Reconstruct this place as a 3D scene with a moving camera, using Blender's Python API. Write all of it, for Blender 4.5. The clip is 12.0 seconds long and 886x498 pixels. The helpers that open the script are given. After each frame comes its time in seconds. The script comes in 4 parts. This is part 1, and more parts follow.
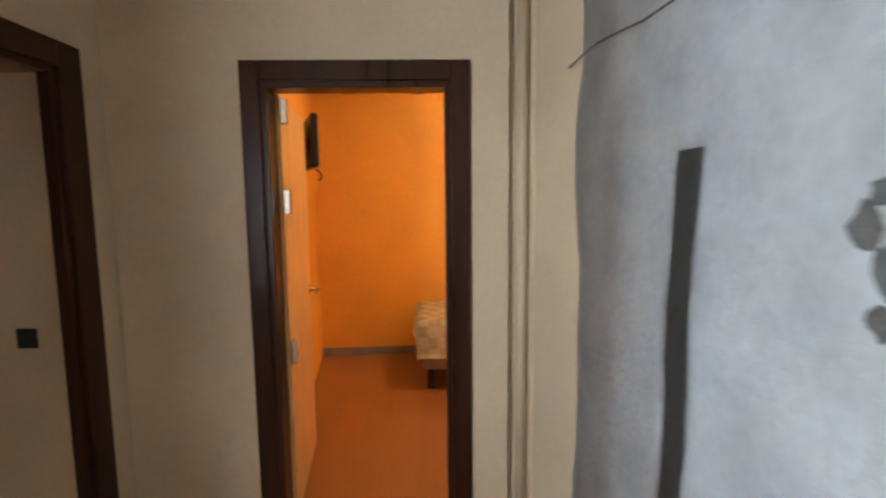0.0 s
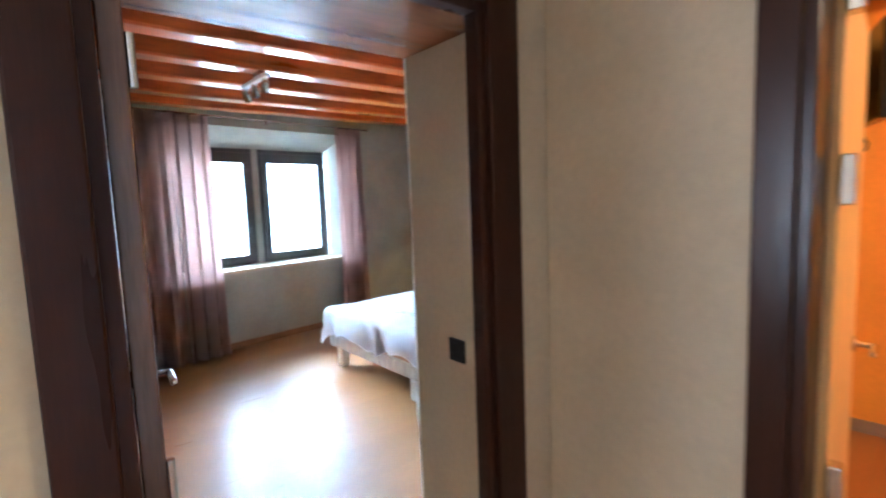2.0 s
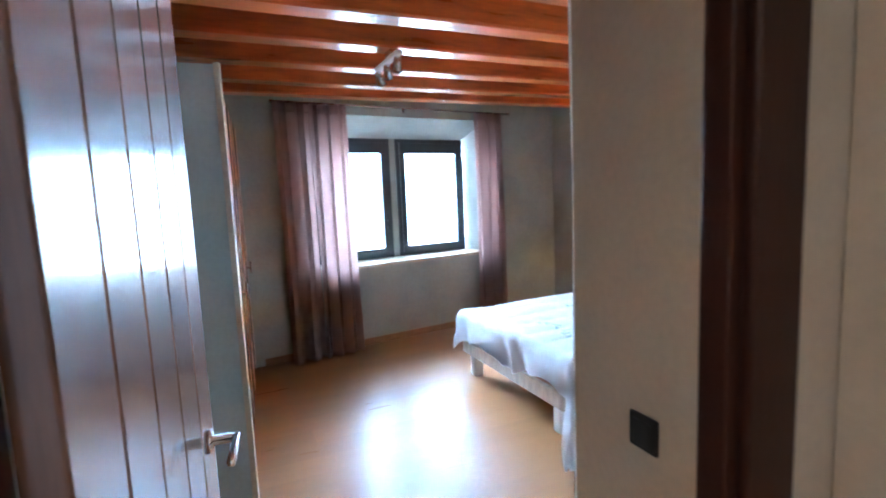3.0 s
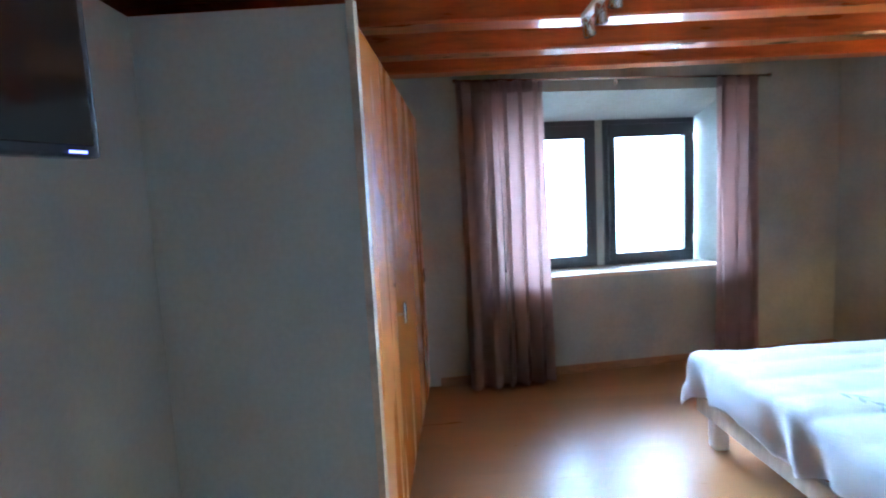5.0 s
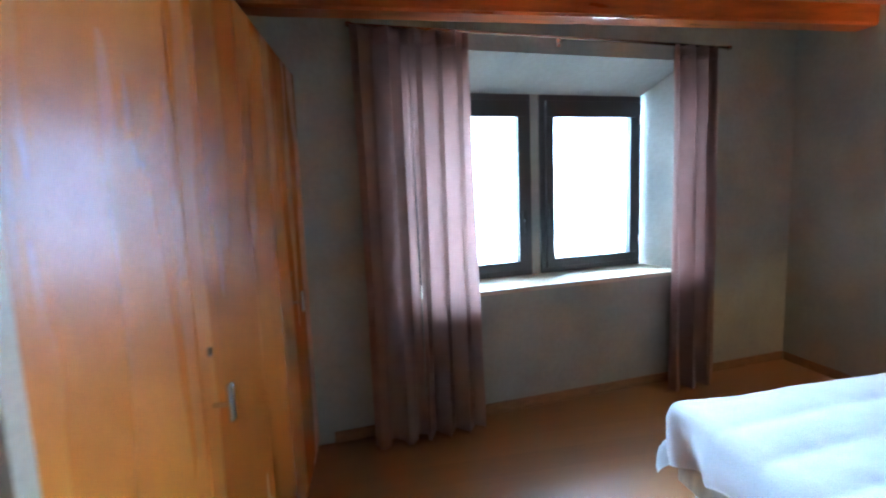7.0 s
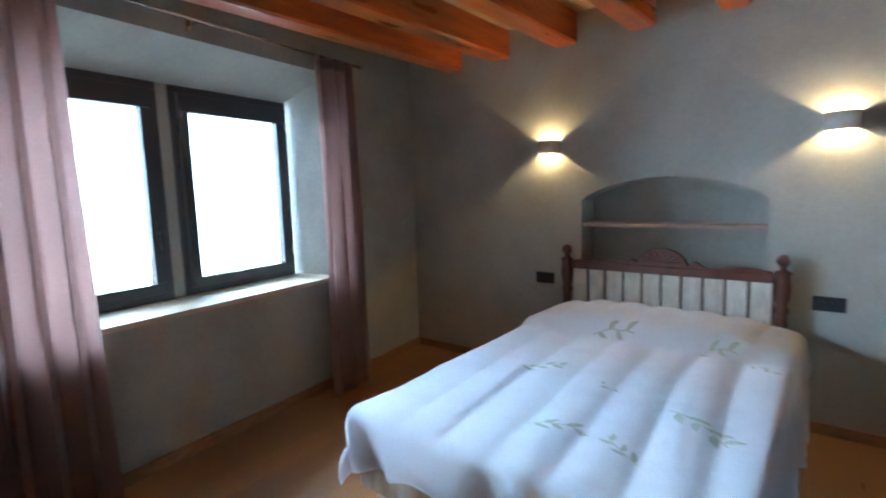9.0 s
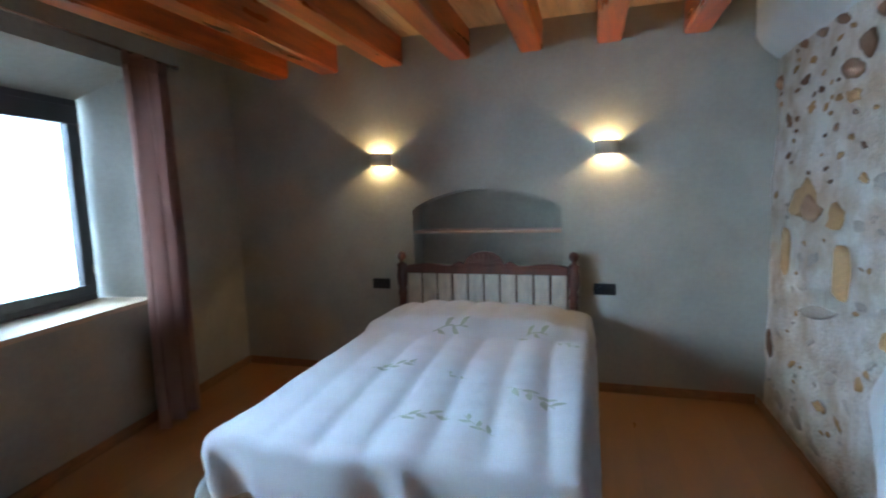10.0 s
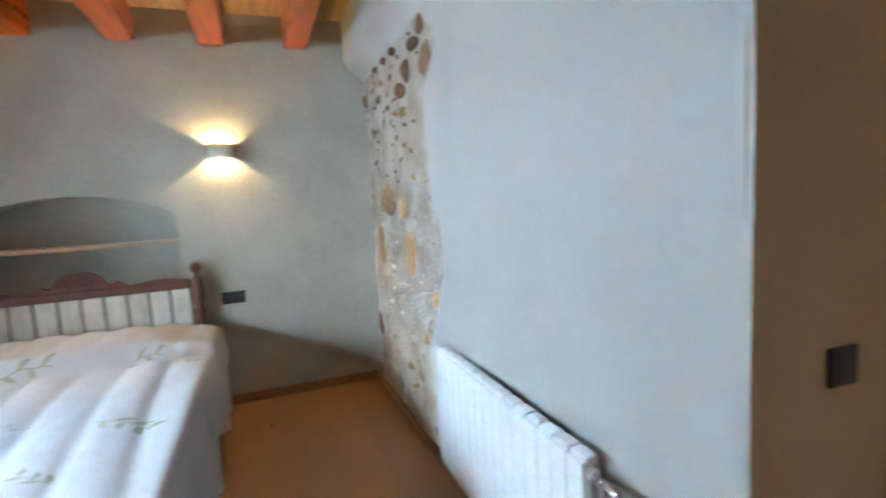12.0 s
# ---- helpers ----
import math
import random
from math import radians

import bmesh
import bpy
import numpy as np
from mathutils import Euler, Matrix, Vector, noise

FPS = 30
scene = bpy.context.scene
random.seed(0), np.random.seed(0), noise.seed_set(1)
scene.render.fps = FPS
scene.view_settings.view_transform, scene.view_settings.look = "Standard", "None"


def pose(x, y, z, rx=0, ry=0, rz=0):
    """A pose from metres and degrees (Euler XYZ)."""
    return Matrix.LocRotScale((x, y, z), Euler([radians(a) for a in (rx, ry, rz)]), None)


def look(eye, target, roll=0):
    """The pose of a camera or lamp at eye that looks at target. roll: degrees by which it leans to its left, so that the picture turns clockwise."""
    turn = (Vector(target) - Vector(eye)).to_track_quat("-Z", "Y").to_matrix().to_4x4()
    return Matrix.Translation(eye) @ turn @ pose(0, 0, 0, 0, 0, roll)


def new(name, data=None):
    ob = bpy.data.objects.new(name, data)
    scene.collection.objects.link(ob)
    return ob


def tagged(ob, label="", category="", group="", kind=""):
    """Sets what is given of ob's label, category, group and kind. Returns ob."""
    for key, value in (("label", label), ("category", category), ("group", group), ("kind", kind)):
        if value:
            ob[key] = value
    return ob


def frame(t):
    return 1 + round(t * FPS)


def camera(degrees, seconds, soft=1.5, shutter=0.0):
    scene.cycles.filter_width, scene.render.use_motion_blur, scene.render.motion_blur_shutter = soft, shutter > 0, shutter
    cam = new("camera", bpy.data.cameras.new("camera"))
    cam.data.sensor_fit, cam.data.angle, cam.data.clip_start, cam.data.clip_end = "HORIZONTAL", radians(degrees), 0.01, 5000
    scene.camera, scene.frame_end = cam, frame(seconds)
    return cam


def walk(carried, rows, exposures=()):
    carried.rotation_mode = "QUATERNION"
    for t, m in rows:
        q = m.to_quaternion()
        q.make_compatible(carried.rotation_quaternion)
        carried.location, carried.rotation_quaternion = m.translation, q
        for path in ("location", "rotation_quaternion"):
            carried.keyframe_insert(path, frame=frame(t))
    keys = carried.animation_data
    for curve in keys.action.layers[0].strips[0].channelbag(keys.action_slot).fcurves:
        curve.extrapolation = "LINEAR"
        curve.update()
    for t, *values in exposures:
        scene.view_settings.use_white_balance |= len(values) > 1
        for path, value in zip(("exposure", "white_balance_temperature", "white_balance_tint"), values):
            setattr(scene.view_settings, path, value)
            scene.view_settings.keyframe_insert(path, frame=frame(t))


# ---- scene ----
cam = camera(84.4, 12.0, soft=2.0, shutter=0.4)
EXPOSURES = [(0.0, 0.45, 6450, 10), (0.5, 0.7, 6250, 10), (1.0, 1.05, 6050, 10), (1.5, 1.2, 5900, 10), (2.5, 1.1, 5350, 12), (4.5, 0.85, 5100, 12), (6.0, 0.55, 5300, 12), (8.5, 0.0, 5700, 12), (9.5, -0.3, 5800, 12), (10.0, -0.45, 5900, 12), (11.0, 0.2, 6350, 12), (12.0, 0.4, 6600, 12)]
PATH = [
    (0, (0.528, 0.357, 1.579), (0.578, 2.344, 1.359), -0.6),
    (0.5, (0.429, 0.632, 1.567), (0.114, 2.595, 1.358), -0.4),
    (1, (0.339, 0.867, 1.537), (-0.397, 2.717, 1.347), -1.2),
    (1.5, (0.325, 1.074, 1.553), (-0.861, 2.671, 1.348), -1.6),
    (2, (0.122, 1.258, 1.545), (-1.399, 2.54, 1.341), -2.1),
    (2.5, (-0.136, 1.424, 1.571), (-1.847, 2.435, 1.354), -2.3),
    (4.5, (-1.015, 1.759, 1.568), (-2.985, 2.034, 1.354), -2.8),
    (5, (-1.235, 1.797, 1.56), (-3.225, 1.832, 1.358), -3.0),
    (5.5, (-1.395, 1.776, 1.559), (-3.384, 1.703, 1.363), -3.4),
    (6, (-1.729, 1.811, 1.587), (-3.714, 1.793, 1.339), -2.9),
    (6.5, (-2.018, 1.897, 1.57), (-3.997, 2.021, 1.311), -2.6),
    (8.5, (-2.604, 2.006, 1.511), (-4.093, 3.32, 1.276), -1.2),
    (9, (-2.488, 2.007, 1.487), (-3.735, 3.553, 1.253), -1.8),
    (9.5, (-2.391, 1.921, 1.471), (-3.389, 3.639, 1.237), -2.6),
    (10, (-2.593, 1.787, 1.518), (-3.171, 3.688, 1.29), -1.8),
    (10.5, (-2.785, 1.873, 1.452), (-2.94, 3.859, 1.271), -1.6),
    (11, (-2.693, 1.868, 1.445), (-2.535, 3.852, 1.248), -2.0),
    (11.5, (-2.508, 1.809, 1.419), (-2.137, 3.761, 1.197), -2.7),
    (12, (-2.276, 1.755, 1.396), (-1.583, 3.62, 1.189), -3.3),
]
walk(cam, [(t, look(eye, target, roll)) for t, eye, target, roll in PATH],
     exposures=EXPOSURES)

# ---- world and large lights ----
world = bpy.data.worlds.new("world")
scene.world = world
world.use_nodes = True
wn = world.node_tree.nodes
sky = wn.new("ShaderNodeTexSky")
sky.sky_type, sky.sun_disc = "NISHITA", False
sky.sun_elevation, sky.sun_rotation = radians(40), radians(250)
wn["Background"].inputs[1].default_value = 0.1
world.node_tree.links.new(sky.outputs[0], wn["Background"].inputs[0])


def lamp(name, kind, m, energy, color, size=0.1, size_y=None, spread=None):
    data = bpy.data.lights.new(name, kind)
    data.energy, data.color = energy, color
    if kind == "AREA":
        data.size = size
        if size_y:
            data.shape, data.size_y = "RECTANGLE", size_y
        if spread:
            data.spread = radians(spread)
    else:
        data.shadow_soft_size = size
    ob = new(name, data)
    ob.matrix_world = m
    return ob


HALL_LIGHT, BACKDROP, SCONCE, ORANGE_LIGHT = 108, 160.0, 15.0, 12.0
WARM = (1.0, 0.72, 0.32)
# daylight-toned lamp added for the hall, in an unseen opening behind the walk's start
lamp("hall_fill_light", "AREA", look((-1.20, -1.0, 1.45), (0.45, 0.9, 1.35)), HALL_LIGHT, (0.82, 0.90, 1.0), 0.75, 1.1)


# ---- materials ----
def material(name, color, rough=0.7, metal=0.0, var=0.12, scale=6.0, fine=0.06, fine_scale=90.0, bump=0.1, bump_dist=0.004,
             stretch=(1, 1, 1), per_piece=0.0, color2=None, coat=0.0, spec=0.5, hue=0.0):
    """Two scales of variation over a base colour, with a fine relief."""
    mat = bpy.data.materials.new(name)
    mat.use_nodes = True
    nt = mat.node_tree
    n, l = nt.nodes, nt.links
    b = n["Principled BSDF"]
    tc, mp = n.new("ShaderNodeTexCoord"), n.new("ShaderNodeMapping")
    mp.inputs["Scale"].default_value = stretch
    l.new(tc.outputs["Object"], mp.inputs[0])
    vec = mp.outputs[0]
    oi = n.new("ShaderNodeObjectInfo")
    if per_piece:
        add = n.new("ShaderNodeVectorMath")
        add.operation = "MULTIPLY_ADD"
        comb = n.new("ShaderNodeCombineXYZ")
        for k in range(3):
            l.new(oi.outputs["Random"], comb.inputs[k])
        add.inputs[1].default_value = (37, 53, 71)
        l.new(comb.outputs[0], add.inputs[0])
        l.new(vec, add.inputs[2])
        vec = add.outputs[0]
    t1, t2 = n.new("ShaderNodeTexNoise"), n.new("ShaderNodeTexNoise")
    for t, sc, d in ((t1, scale, 4), (t2, fine_scale, 3)):
        t.inputs["Scale"].default_value = sc
        t.inputs["Detail"].default_value = d
        l.new(vec, t.inputs["Vector"])
    c2 = color2 or tuple(c * (1 - 2.2 * var) for c in color)
    ramp = n.new("ShaderNodeMix")
    ramp.data_type = "RGBA"
    ramp.inputs[6].default_value = (*c2, 1)
    ramp.inputs[7].default_value = (*color, 1)
    sm = n.new("ShaderNodeMapRange")
    sm.inputs[1].default_value, sm.inputs[2].default_value = 0.32, 0.62
    l.new(t1.outputs[0], sm.inputs[0])
    l.new(sm.outputs[0], ramp.inputs[0])
    hsv = n.new("ShaderNodeHueSaturation")
    mr = n.new("ShaderNodeMapRange")
    mr.inputs[3].default_value, mr.inputs[4].default_value = 1 - 3 * fine, 1 + 3 * fine
    l.new(t2.outputs[0], mr.inputs[0])
    val = mr.outputs[0]
    if per_piece:
        pr = n.new("ShaderNodeMapRange")
        pr.inputs[3].default_value, pr.inputs[4].default_value = 1 - per_piece, 1 + per_piece
        l.new(oi.outputs["Random"], pr.inputs[0])
        mul = n.new("ShaderNodeMath")
        mul.operation = "MULTIPLY"
        l.new(val, mul.inputs[0])
        l.new(pr.outputs[0], mul.inputs[1])
        val = mul.outputs[0]
    l.new(val, hsv.inputs["Value"])
    l.new(ramp.outputs[2], hsv.inputs["Color"])
    l.new(hsv.outputs[0], b.inputs["Base Color"])
    rr = n.new("ShaderNodeMapRange")
    rr.inputs[3].default_value, rr.inputs[4].default_value = max(rough - 0.08, 0.02), min(rough + 0.08, 1)
    l.new(t1.outputs[0], rr.inputs[0])
    l.new(rr.outputs[0], b.inputs["Roughness"])
    b.inputs["Metallic"].default_value = metal
    b.inputs["Specular IOR Level"].default_value = spec
    b.inputs["Coat Weight"].default_value = coat
    b.inputs["Coat Roughness"].default_value = 0.15
    if bump:
        bp = n.new("ShaderNodeBump")
        bp.inputs["Strength"].default_value, bp.inputs["Distance"].default_value = bump, bump_dist
        mixn = n.new("ShaderNodeMath")
        l.new(t1.outputs[0], mixn.inputs[0])
        l.new(t2.outputs[0], mixn.inputs[1])
        l.new(mixn.outputs[0], bp.inputs["Height"])
        l.new(bp.outputs[0], b.inputs["Normal"])
    return mat


def glow(name, color, strength):
    mat = bpy.data.materials.new(name)
    mat.use_nodes = True
    b = mat.node_tree.nodes["Principled BSDF"]
    b.inputs["Base Color"].default_value = (*color, 1)
    b.inputs["Emission Color"].default_value = (*color, 1)
    b.inputs["Emission Strength"].default_value = strength
    return mat


M_GRAY = material("grey_plaster", (0.40, 0.388, 0.325), 0.75, var=0.085, scale=2.4, fine=0.035, fine_scale=30, bump=0.35, bump_dist=0.008)
M_PART = material("slate_grey_paint", (0.47, 0.53, 0.52), 0.55, var=0.05, scale=2.0, fine=0.03, fine_scale=50, bump=0.12)
M_WHITE = material("white_limewash", (0.88, 0.87, 0.84), 0.85, var=0.025, scale=1.8, fine=0.012, fine_scale=30, bump=0.2, bump_dist=0.006)
M_HALL = material("beige_plaster", (0.64, 0.53, 0.37), 0.8, var=0.06, scale=1.8, fine=0.03, fine_scale=45, bump=0.2, bump_dist=0.005)
M_CREAM = material("cream_plaster", (0.72, 0.62, 0.42), 0.8, var=0.04, scale=2, bump=0.15)
M_ORANGE = material("orange_plaster", (0.86, 0.44, 0.07), 0.75, var=0.06, scale=1.4, fine=0.03, fine_scale=40, bump=0.15)
M_ROUGHW = material("rough_white_plaster", (0.55, 0.55, 0.535), 0.85, var=0.10, scale=4.5, fine=0.05, fine_scale=40, bump=0.5, bump_dist=0.012)
M_FLOOR = material("oak_laminate", (0.32, 0.14, 0.047), 0.31, var=0.035, scale=1.6, fine=0.022, fine_scale=14, bump=0.0,
                   stretch=(9, 1, 9), per_piece=0.07)
M_JOINT = material("floor_joint", (0.27, 0.12, 0.042), 0.7)
M_BEAM = material("varnished_pine_beam", (0.50, 0.092, 0.009), 0.30, var=0.22, scale=2.2, fine=0.08, fine_scale=24, bump=0.12, bump_dist=0.003,
                  stretch=(8, 1, 8), per_piece=0.12, coat=0.3)
M_SOFFIT = material("varnished_lintel_wood", (0.30, 0.11, 0.04), 0.22, var=0.15, scale=2, fine_scale=24, stretch=(8, 1, 8), coat=0.3)
M_BOARD = material("pine_ceiling_boards", (0.62, 0.38, 0.20), 0.45, var=0.15, scale=2.5, fine_scale=30, stretch=(8, 1, 8))
M_DARK = material("dark_stained_wood", (0.045, 0.014, 0.007), 0.30, var=0.2, scale=1.3, fine=0.08, fine_scale=28, bump=0.15, bump_dist=0.002, stretch=(9, 9, 0.8), spec=0.25)
M_LEAF = material("brown_door_board", (0.15, 0.072, 0.038), 0.22, var=0.25, scale=1.6, fine=0.06, fine_scale=28, bump=0.1, bump_dist=0.002, stretch=(9, 9, 0.8), coat=0.5)
M_WARD = material("walnut_veneer", (0.53, 0.16, 0.018), 0.27, var=0.045, scale=1.5, fine=0.012, fine_scale=16, bump=0.0, stretch=(3.5, 3.5, 0.35), spec=0.32)
M_SKIRT = material("brown_skirting", (0.30, 0.15, 0.065), 0.4, var=0.12, scale=4, stretch=(3, 3, 8))
M_GREYSK = material("grey_skirting", (0.30, 0.27, 0.26), 0.5)
M_TRIM = material("pale_edge_trim", (0.58, 0.48, 0.36), 0.45, var=0.05)
M_FRAME = material("anthracite_window_frame", (0.035, 0.034, 0.036), 0.35, var=0.08)
M_SILL = material("pale_wood_sill", (0.60, 0.47, 0.32), 0.4, var=0.1, stretch=(8, 1, 8))
M_CURT = material("mauve_curtain_cloth", (0.42, 0.272, 0.235), 0.9, var=0.06, scale=3, fine=0.08, fine_scale=220, bump=0.15, bump_dist=0.001)
def let_light_through(mat, amount):
    nt = mat.node_tree
    b, o = nt.nodes["Principled BSDF"], nt.nodes["Material Output"]
    tr, mx = nt.nodes.new("ShaderNodeBsdfTranslucent"), nt.nodes.new("ShaderNodeMixShader")
    nt.links.new(b.inputs["Base Color"].links[0].from_socket, tr.inputs["Color"])
    mx.inputs[0].default_value = amount
    nt.links.new(b.outputs[0], mx.inputs[1])
    nt.links.new(tr.outputs[0], mx.inputs[2])
    nt.links.new(mx.outputs[0], o.inputs["Surface"])


let_light_through(M_CURT, 0.11)
M_STEEL = material("brushed_steel", (0.62, 0.61, 0.60), 0.22, metal=1.0, var=0.04, bump=0.02)
M_BLACK = material("black_plastic", (0.012, 0.012, 0.013), 0.35, var=0.05, bump=0.02)
M_SCREEN = material("black_screen_glass", (0.006, 0.006, 0.007), 0.06, var=0.02, bump=0.0)
M_DUVET = material("white_cotton", (0.84, 0.84, 0.86), 0.92, var=0.02, scale=5, fine=0.02, fine_scale=160, bump=0.35, bump_dist=0.006)
M_PRINT = material("sage_leaf_print", (0.56, 0.60, 0.48), 0.92, var=0.1, scale=14)
M_CHEST = material("red_brown_turned_wood", (0.085, 0.024, 0.011), 0.38, var=0.2, scale=4, fine_scale=30, stretch=(4, 4, 1), coat=0.2)
M_PALE = material("cream_slat_paint", (0.62, 0.57, 0.47), 0.6, var=0.12, scale=8, stretch=(3, 3, 1), per_piece=0.08)
M_SHELF = material("pale_pine_shelf", (0.55, 0.36, 0.24), 0.5, var=0.12, stretch=(1, 8, 8))
M_SCONCE = material("white_plaster_shade", (0.72, 0.68, 0.60), 0.6, var=0.04)
M_RAD = material("white_enamel", (0.78, 0.79, 0.80), 0.35, var=0.03, bump=0.03)
M_MORTAR = material("lime_mortar", (0.84, 0.79, 0.72), 0.95, var=0.10, scale=6, fine=0.08, fine_scale=60, bump=0.7, bump_dist=0.02, color2=(0.60, 0.48, 0.35))
M_ST1 = material("ochre_stone", (0.52, 0.30, 0.12), 0.95, var=0.2, scale=14, fine=0.1, bump=0.6, bump_dist=0.012, per_piece=0.25)
M_ST2 = material("brown_stone", (0.25, 0.125, 0.06), 0.95, var=0.2, scale=14, fine=0.1, bump=0.6, bump_dist=0.012, per_piece=0.35)
M_ST3 = material("pale_stone", (0.58, 0.50, 0.41), 0.95, var=0.15, scale=12, fine=0.1, bump=0.6, bump_dist=0.012, per_piece=0.15)
M_SLATE = material("grey_hall_stone", (0.16, 0.15, 0.135), 0.95, var=0.25, scale=12, fine=0.1, bump=0.7, bump_dist=0.015)
M_CHECK = material("yellow_blanket_cloth", (0.80, 0.66, 0.34), 0.95, var=0.15, scale=9, fine=0.08, bump=0.3)
def add_checks(mat, scale, pale):
    """Woven checks: a paler square every other step."""
    nt = mat.node_tree
    b, ck, tc, mx = nt.nodes["Principled BSDF"], nt.nodes.new("ShaderNodeTexChecker"), nt.nodes.new("ShaderNodeTexCoord"), nt.nodes.new("ShaderNodeMix")
    ck.inputs["Scale"].default_value = scale
    mx.data_type = "RGBA"
    mx.inputs[7].default_value = (*pale, 1)
    amount = nt.nodes.new("ShaderNodeMath")
    amount.operation = "MULTIPLY"
    amount.inputs[1].default_value = 0.55
    nt.links.new(tc.outputs["Object"], ck.inputs["Vector"])
    nt.links.new(ck.outputs["Fac"], amount.inputs[0])
    nt.links.new(amount.outputs[0], mx.inputs[0])
    nt.links.new(b.inputs["Base Color"].links[0].from_socket, mx.inputs[6])
    nt.links.new(mx.outputs[2], b.inputs["Base Color"])


add_checks(M_CHECK, 11.0, (0.86, 0.80, 0.60))
M_BULB = glow("warm_bulb", (1.0, 0.78, 0.42), 14.0)
M_LED = glow("blue_standby_led", (0.25, 0.28, 1.0), 3.0)

M_GLASS = bpy.data.materials.new("window_glass")
M_GLASS.use_nodes = True
gb = M_GLASS.node_tree.nodes["Principled BSDF"]
gb.inputs["Transmission Weight"].default_value, gb.inputs["Roughness"].default_value, gb.inputs["IOR"].default_value = 1.0, 0.0, 1.1


# ---- mesh helpers ----
def mesh_of(bm, name, mat, smooth=False):
    me = bpy.data.meshes.new(name)
    bmesh.ops.recalc_face_normals(bm, faces=bm.faces)
    bm.to_mesh(me)
    bm.free()
    me.materials.append(mat)
    if smooth:
        me.shade_smooth()
    return me


def thing(name, bm, mat, label="", category="", group="", kind="", smooth=False):
    return tagged(new(name, mesh_of(bm, name, mat, smooth)), label, category, group, kind)


def empty(name, m, label="", category="", group="", kind=""):
    ob = new(name)
    ob.matrix_world = m
    return tagged(ob, label, category, group, kind)


def part(name, bm, mat, parent, label="", smooth=False):
    ob = new(name, mesh_of(bm, name, mat, smooth))
    ob.parent = parent
    return tagged(ob, label)


def piece(name, me, parent, m):
    ob = new(name, me)
    ob.parent = parent
    ob.matrix_basis = m
    return ob


def box(x0, y0, z0, x1, y1, z1, bevel=0.0, bm=None, m=None, seg=2):
    out = bm or bmesh.new()
    tmp = bmesh.new()
    bmesh.ops.create_cube(tmp, size=1)
    for v in tmp.verts:
        v.co = Vector(((x0 + x1) / 2 + v.co.x * (x1 - x0), (y0 + y1) / 2 + v.co.y * (y1 - y0), (z0 + z1) / 2 + v.co.z * (z1 - z0)))
    if bevel:
        bmesh.ops.bevel(tmp, geom=tmp.edges[:], offset=bevel, segments=seg, profile=0.5, affect="EDGES")
    if m:
        bmesh.ops.transform(tmp, matrix=m, verts=tmp.verts)
    return join(out, tmp)


def join(out, tmp):
    vs = [out.verts.new(v.co) for v in tmp.verts]
    tmp.verts.index_update()
    for f in tmp.faces:
        try:
            out.faces.new([vs[v.index] for v in f.verts])
        except ValueError:
            pass
    tmp.free()
    return out


def extrude(points, vec, bm=None):
    """A polygon of 3D points pushed along vec into a solid."""
    out = bm or bmesh.new()
    a = [out.verts.new(p) for p in points]
    b = [out.verts.new(Vector(p) + Vector(vec)) for p in points]
    out.faces.new(a)
    out.faces.new(b[::-1])
    for i in range(len(a)):
        j = (i + 1) % len(a)
        out.faces.new((a[i], b[i], b[j], a[j]))
    return out


def prism(plan, z0, z1, bm=None):
    return extrude([(x, y, z0) for x, y in plan], (0, 0, z1 - z0), bm)


def lathe(profile, seg=20, m=None, bm=None):
    """Turned round z from (radius, height) pairs."""
    out = bm or bmesh.new()
    tmp = bmesh.new()
    rings = [[tmp.verts.new((r * math.cos(2 * math.pi * k / seg), r * math.sin(2 * math.pi * k / seg), z)) for k in range(seg)] for r, z in profile]
    for a, b in zip(rings, rings[1:]):
        for k in range(seg):
            tmp.faces.new((a[k], a[(k + 1) % seg], b[(k + 1) % seg], b[k]))
    tmp.faces.new(rings[0][::-1])
    tmp.faces.new(rings[-1])
    if m:
        bmesh.ops.transform(tmp, matrix=m, verts=tmp.verts)
    return join(out, tmp)


def rod(a, b, r, seg=12, bm=None):
    a, b = Vector(a), Vector(b)
    m = Matrix.Translation(a) @ (b - a).to_track_quat("Z", "Y").to_matrix().to_4x4()
    return lathe([(r, 0), (r, (b - a).length)], seg, m, bm)


def grid(f, nu, nv, bm=None):
    out = bm or bmesh.new()
    vs = [[out.verts.new(f(i / nu, j / nv)) for j in range(nv + 1)] for i in range(nu + 1)]
    for i in range(nu):
        for j in range(nv):
            out.faces.new((vs[i][j], vs[i + 1][j], vs[i + 1][j + 1], vs[i][j + 1]))
    return out


# ---- structure: the bedroom ----
CEIL = 2.73
BED_WALL = 5.50
WHITE = -1.435
# the window wall leans off the square: s runs along it, d points into the room
WIN = Matrix(((0.9933, -0.1158, 0, -5.408), (0.1158, 0.9933, 0, 3.5), (0, 0, 1, 0), (0, 0, 0, 1)))


def win(d, s, z=0.0):
    return WIN @ Vector((d, s, z))


thing("floor", box(-6.2, -2.6, -0.15, 2.7, 6.0, -0.05), M_JOINT, "warm brown oak laminate plank floor", "floor", kind="structure")
bm = bmesh.new()
for i in range(30):
    x = -6.0 + i * 0.16
    box(x, 0.1, CEIL, x + 0.157, BED_WALL + 0.2, CEIL + 0.03, 0.004, bm, seg=1)
box(-6.2, -0.2, CEIL + 0.034, -1.2, 6.0, CEIL + 0.12, 0, bm)
thing("ceiling", bm, M_BOARD, "pine boarded ceiling above the beams", "ceiling", kind="structure")

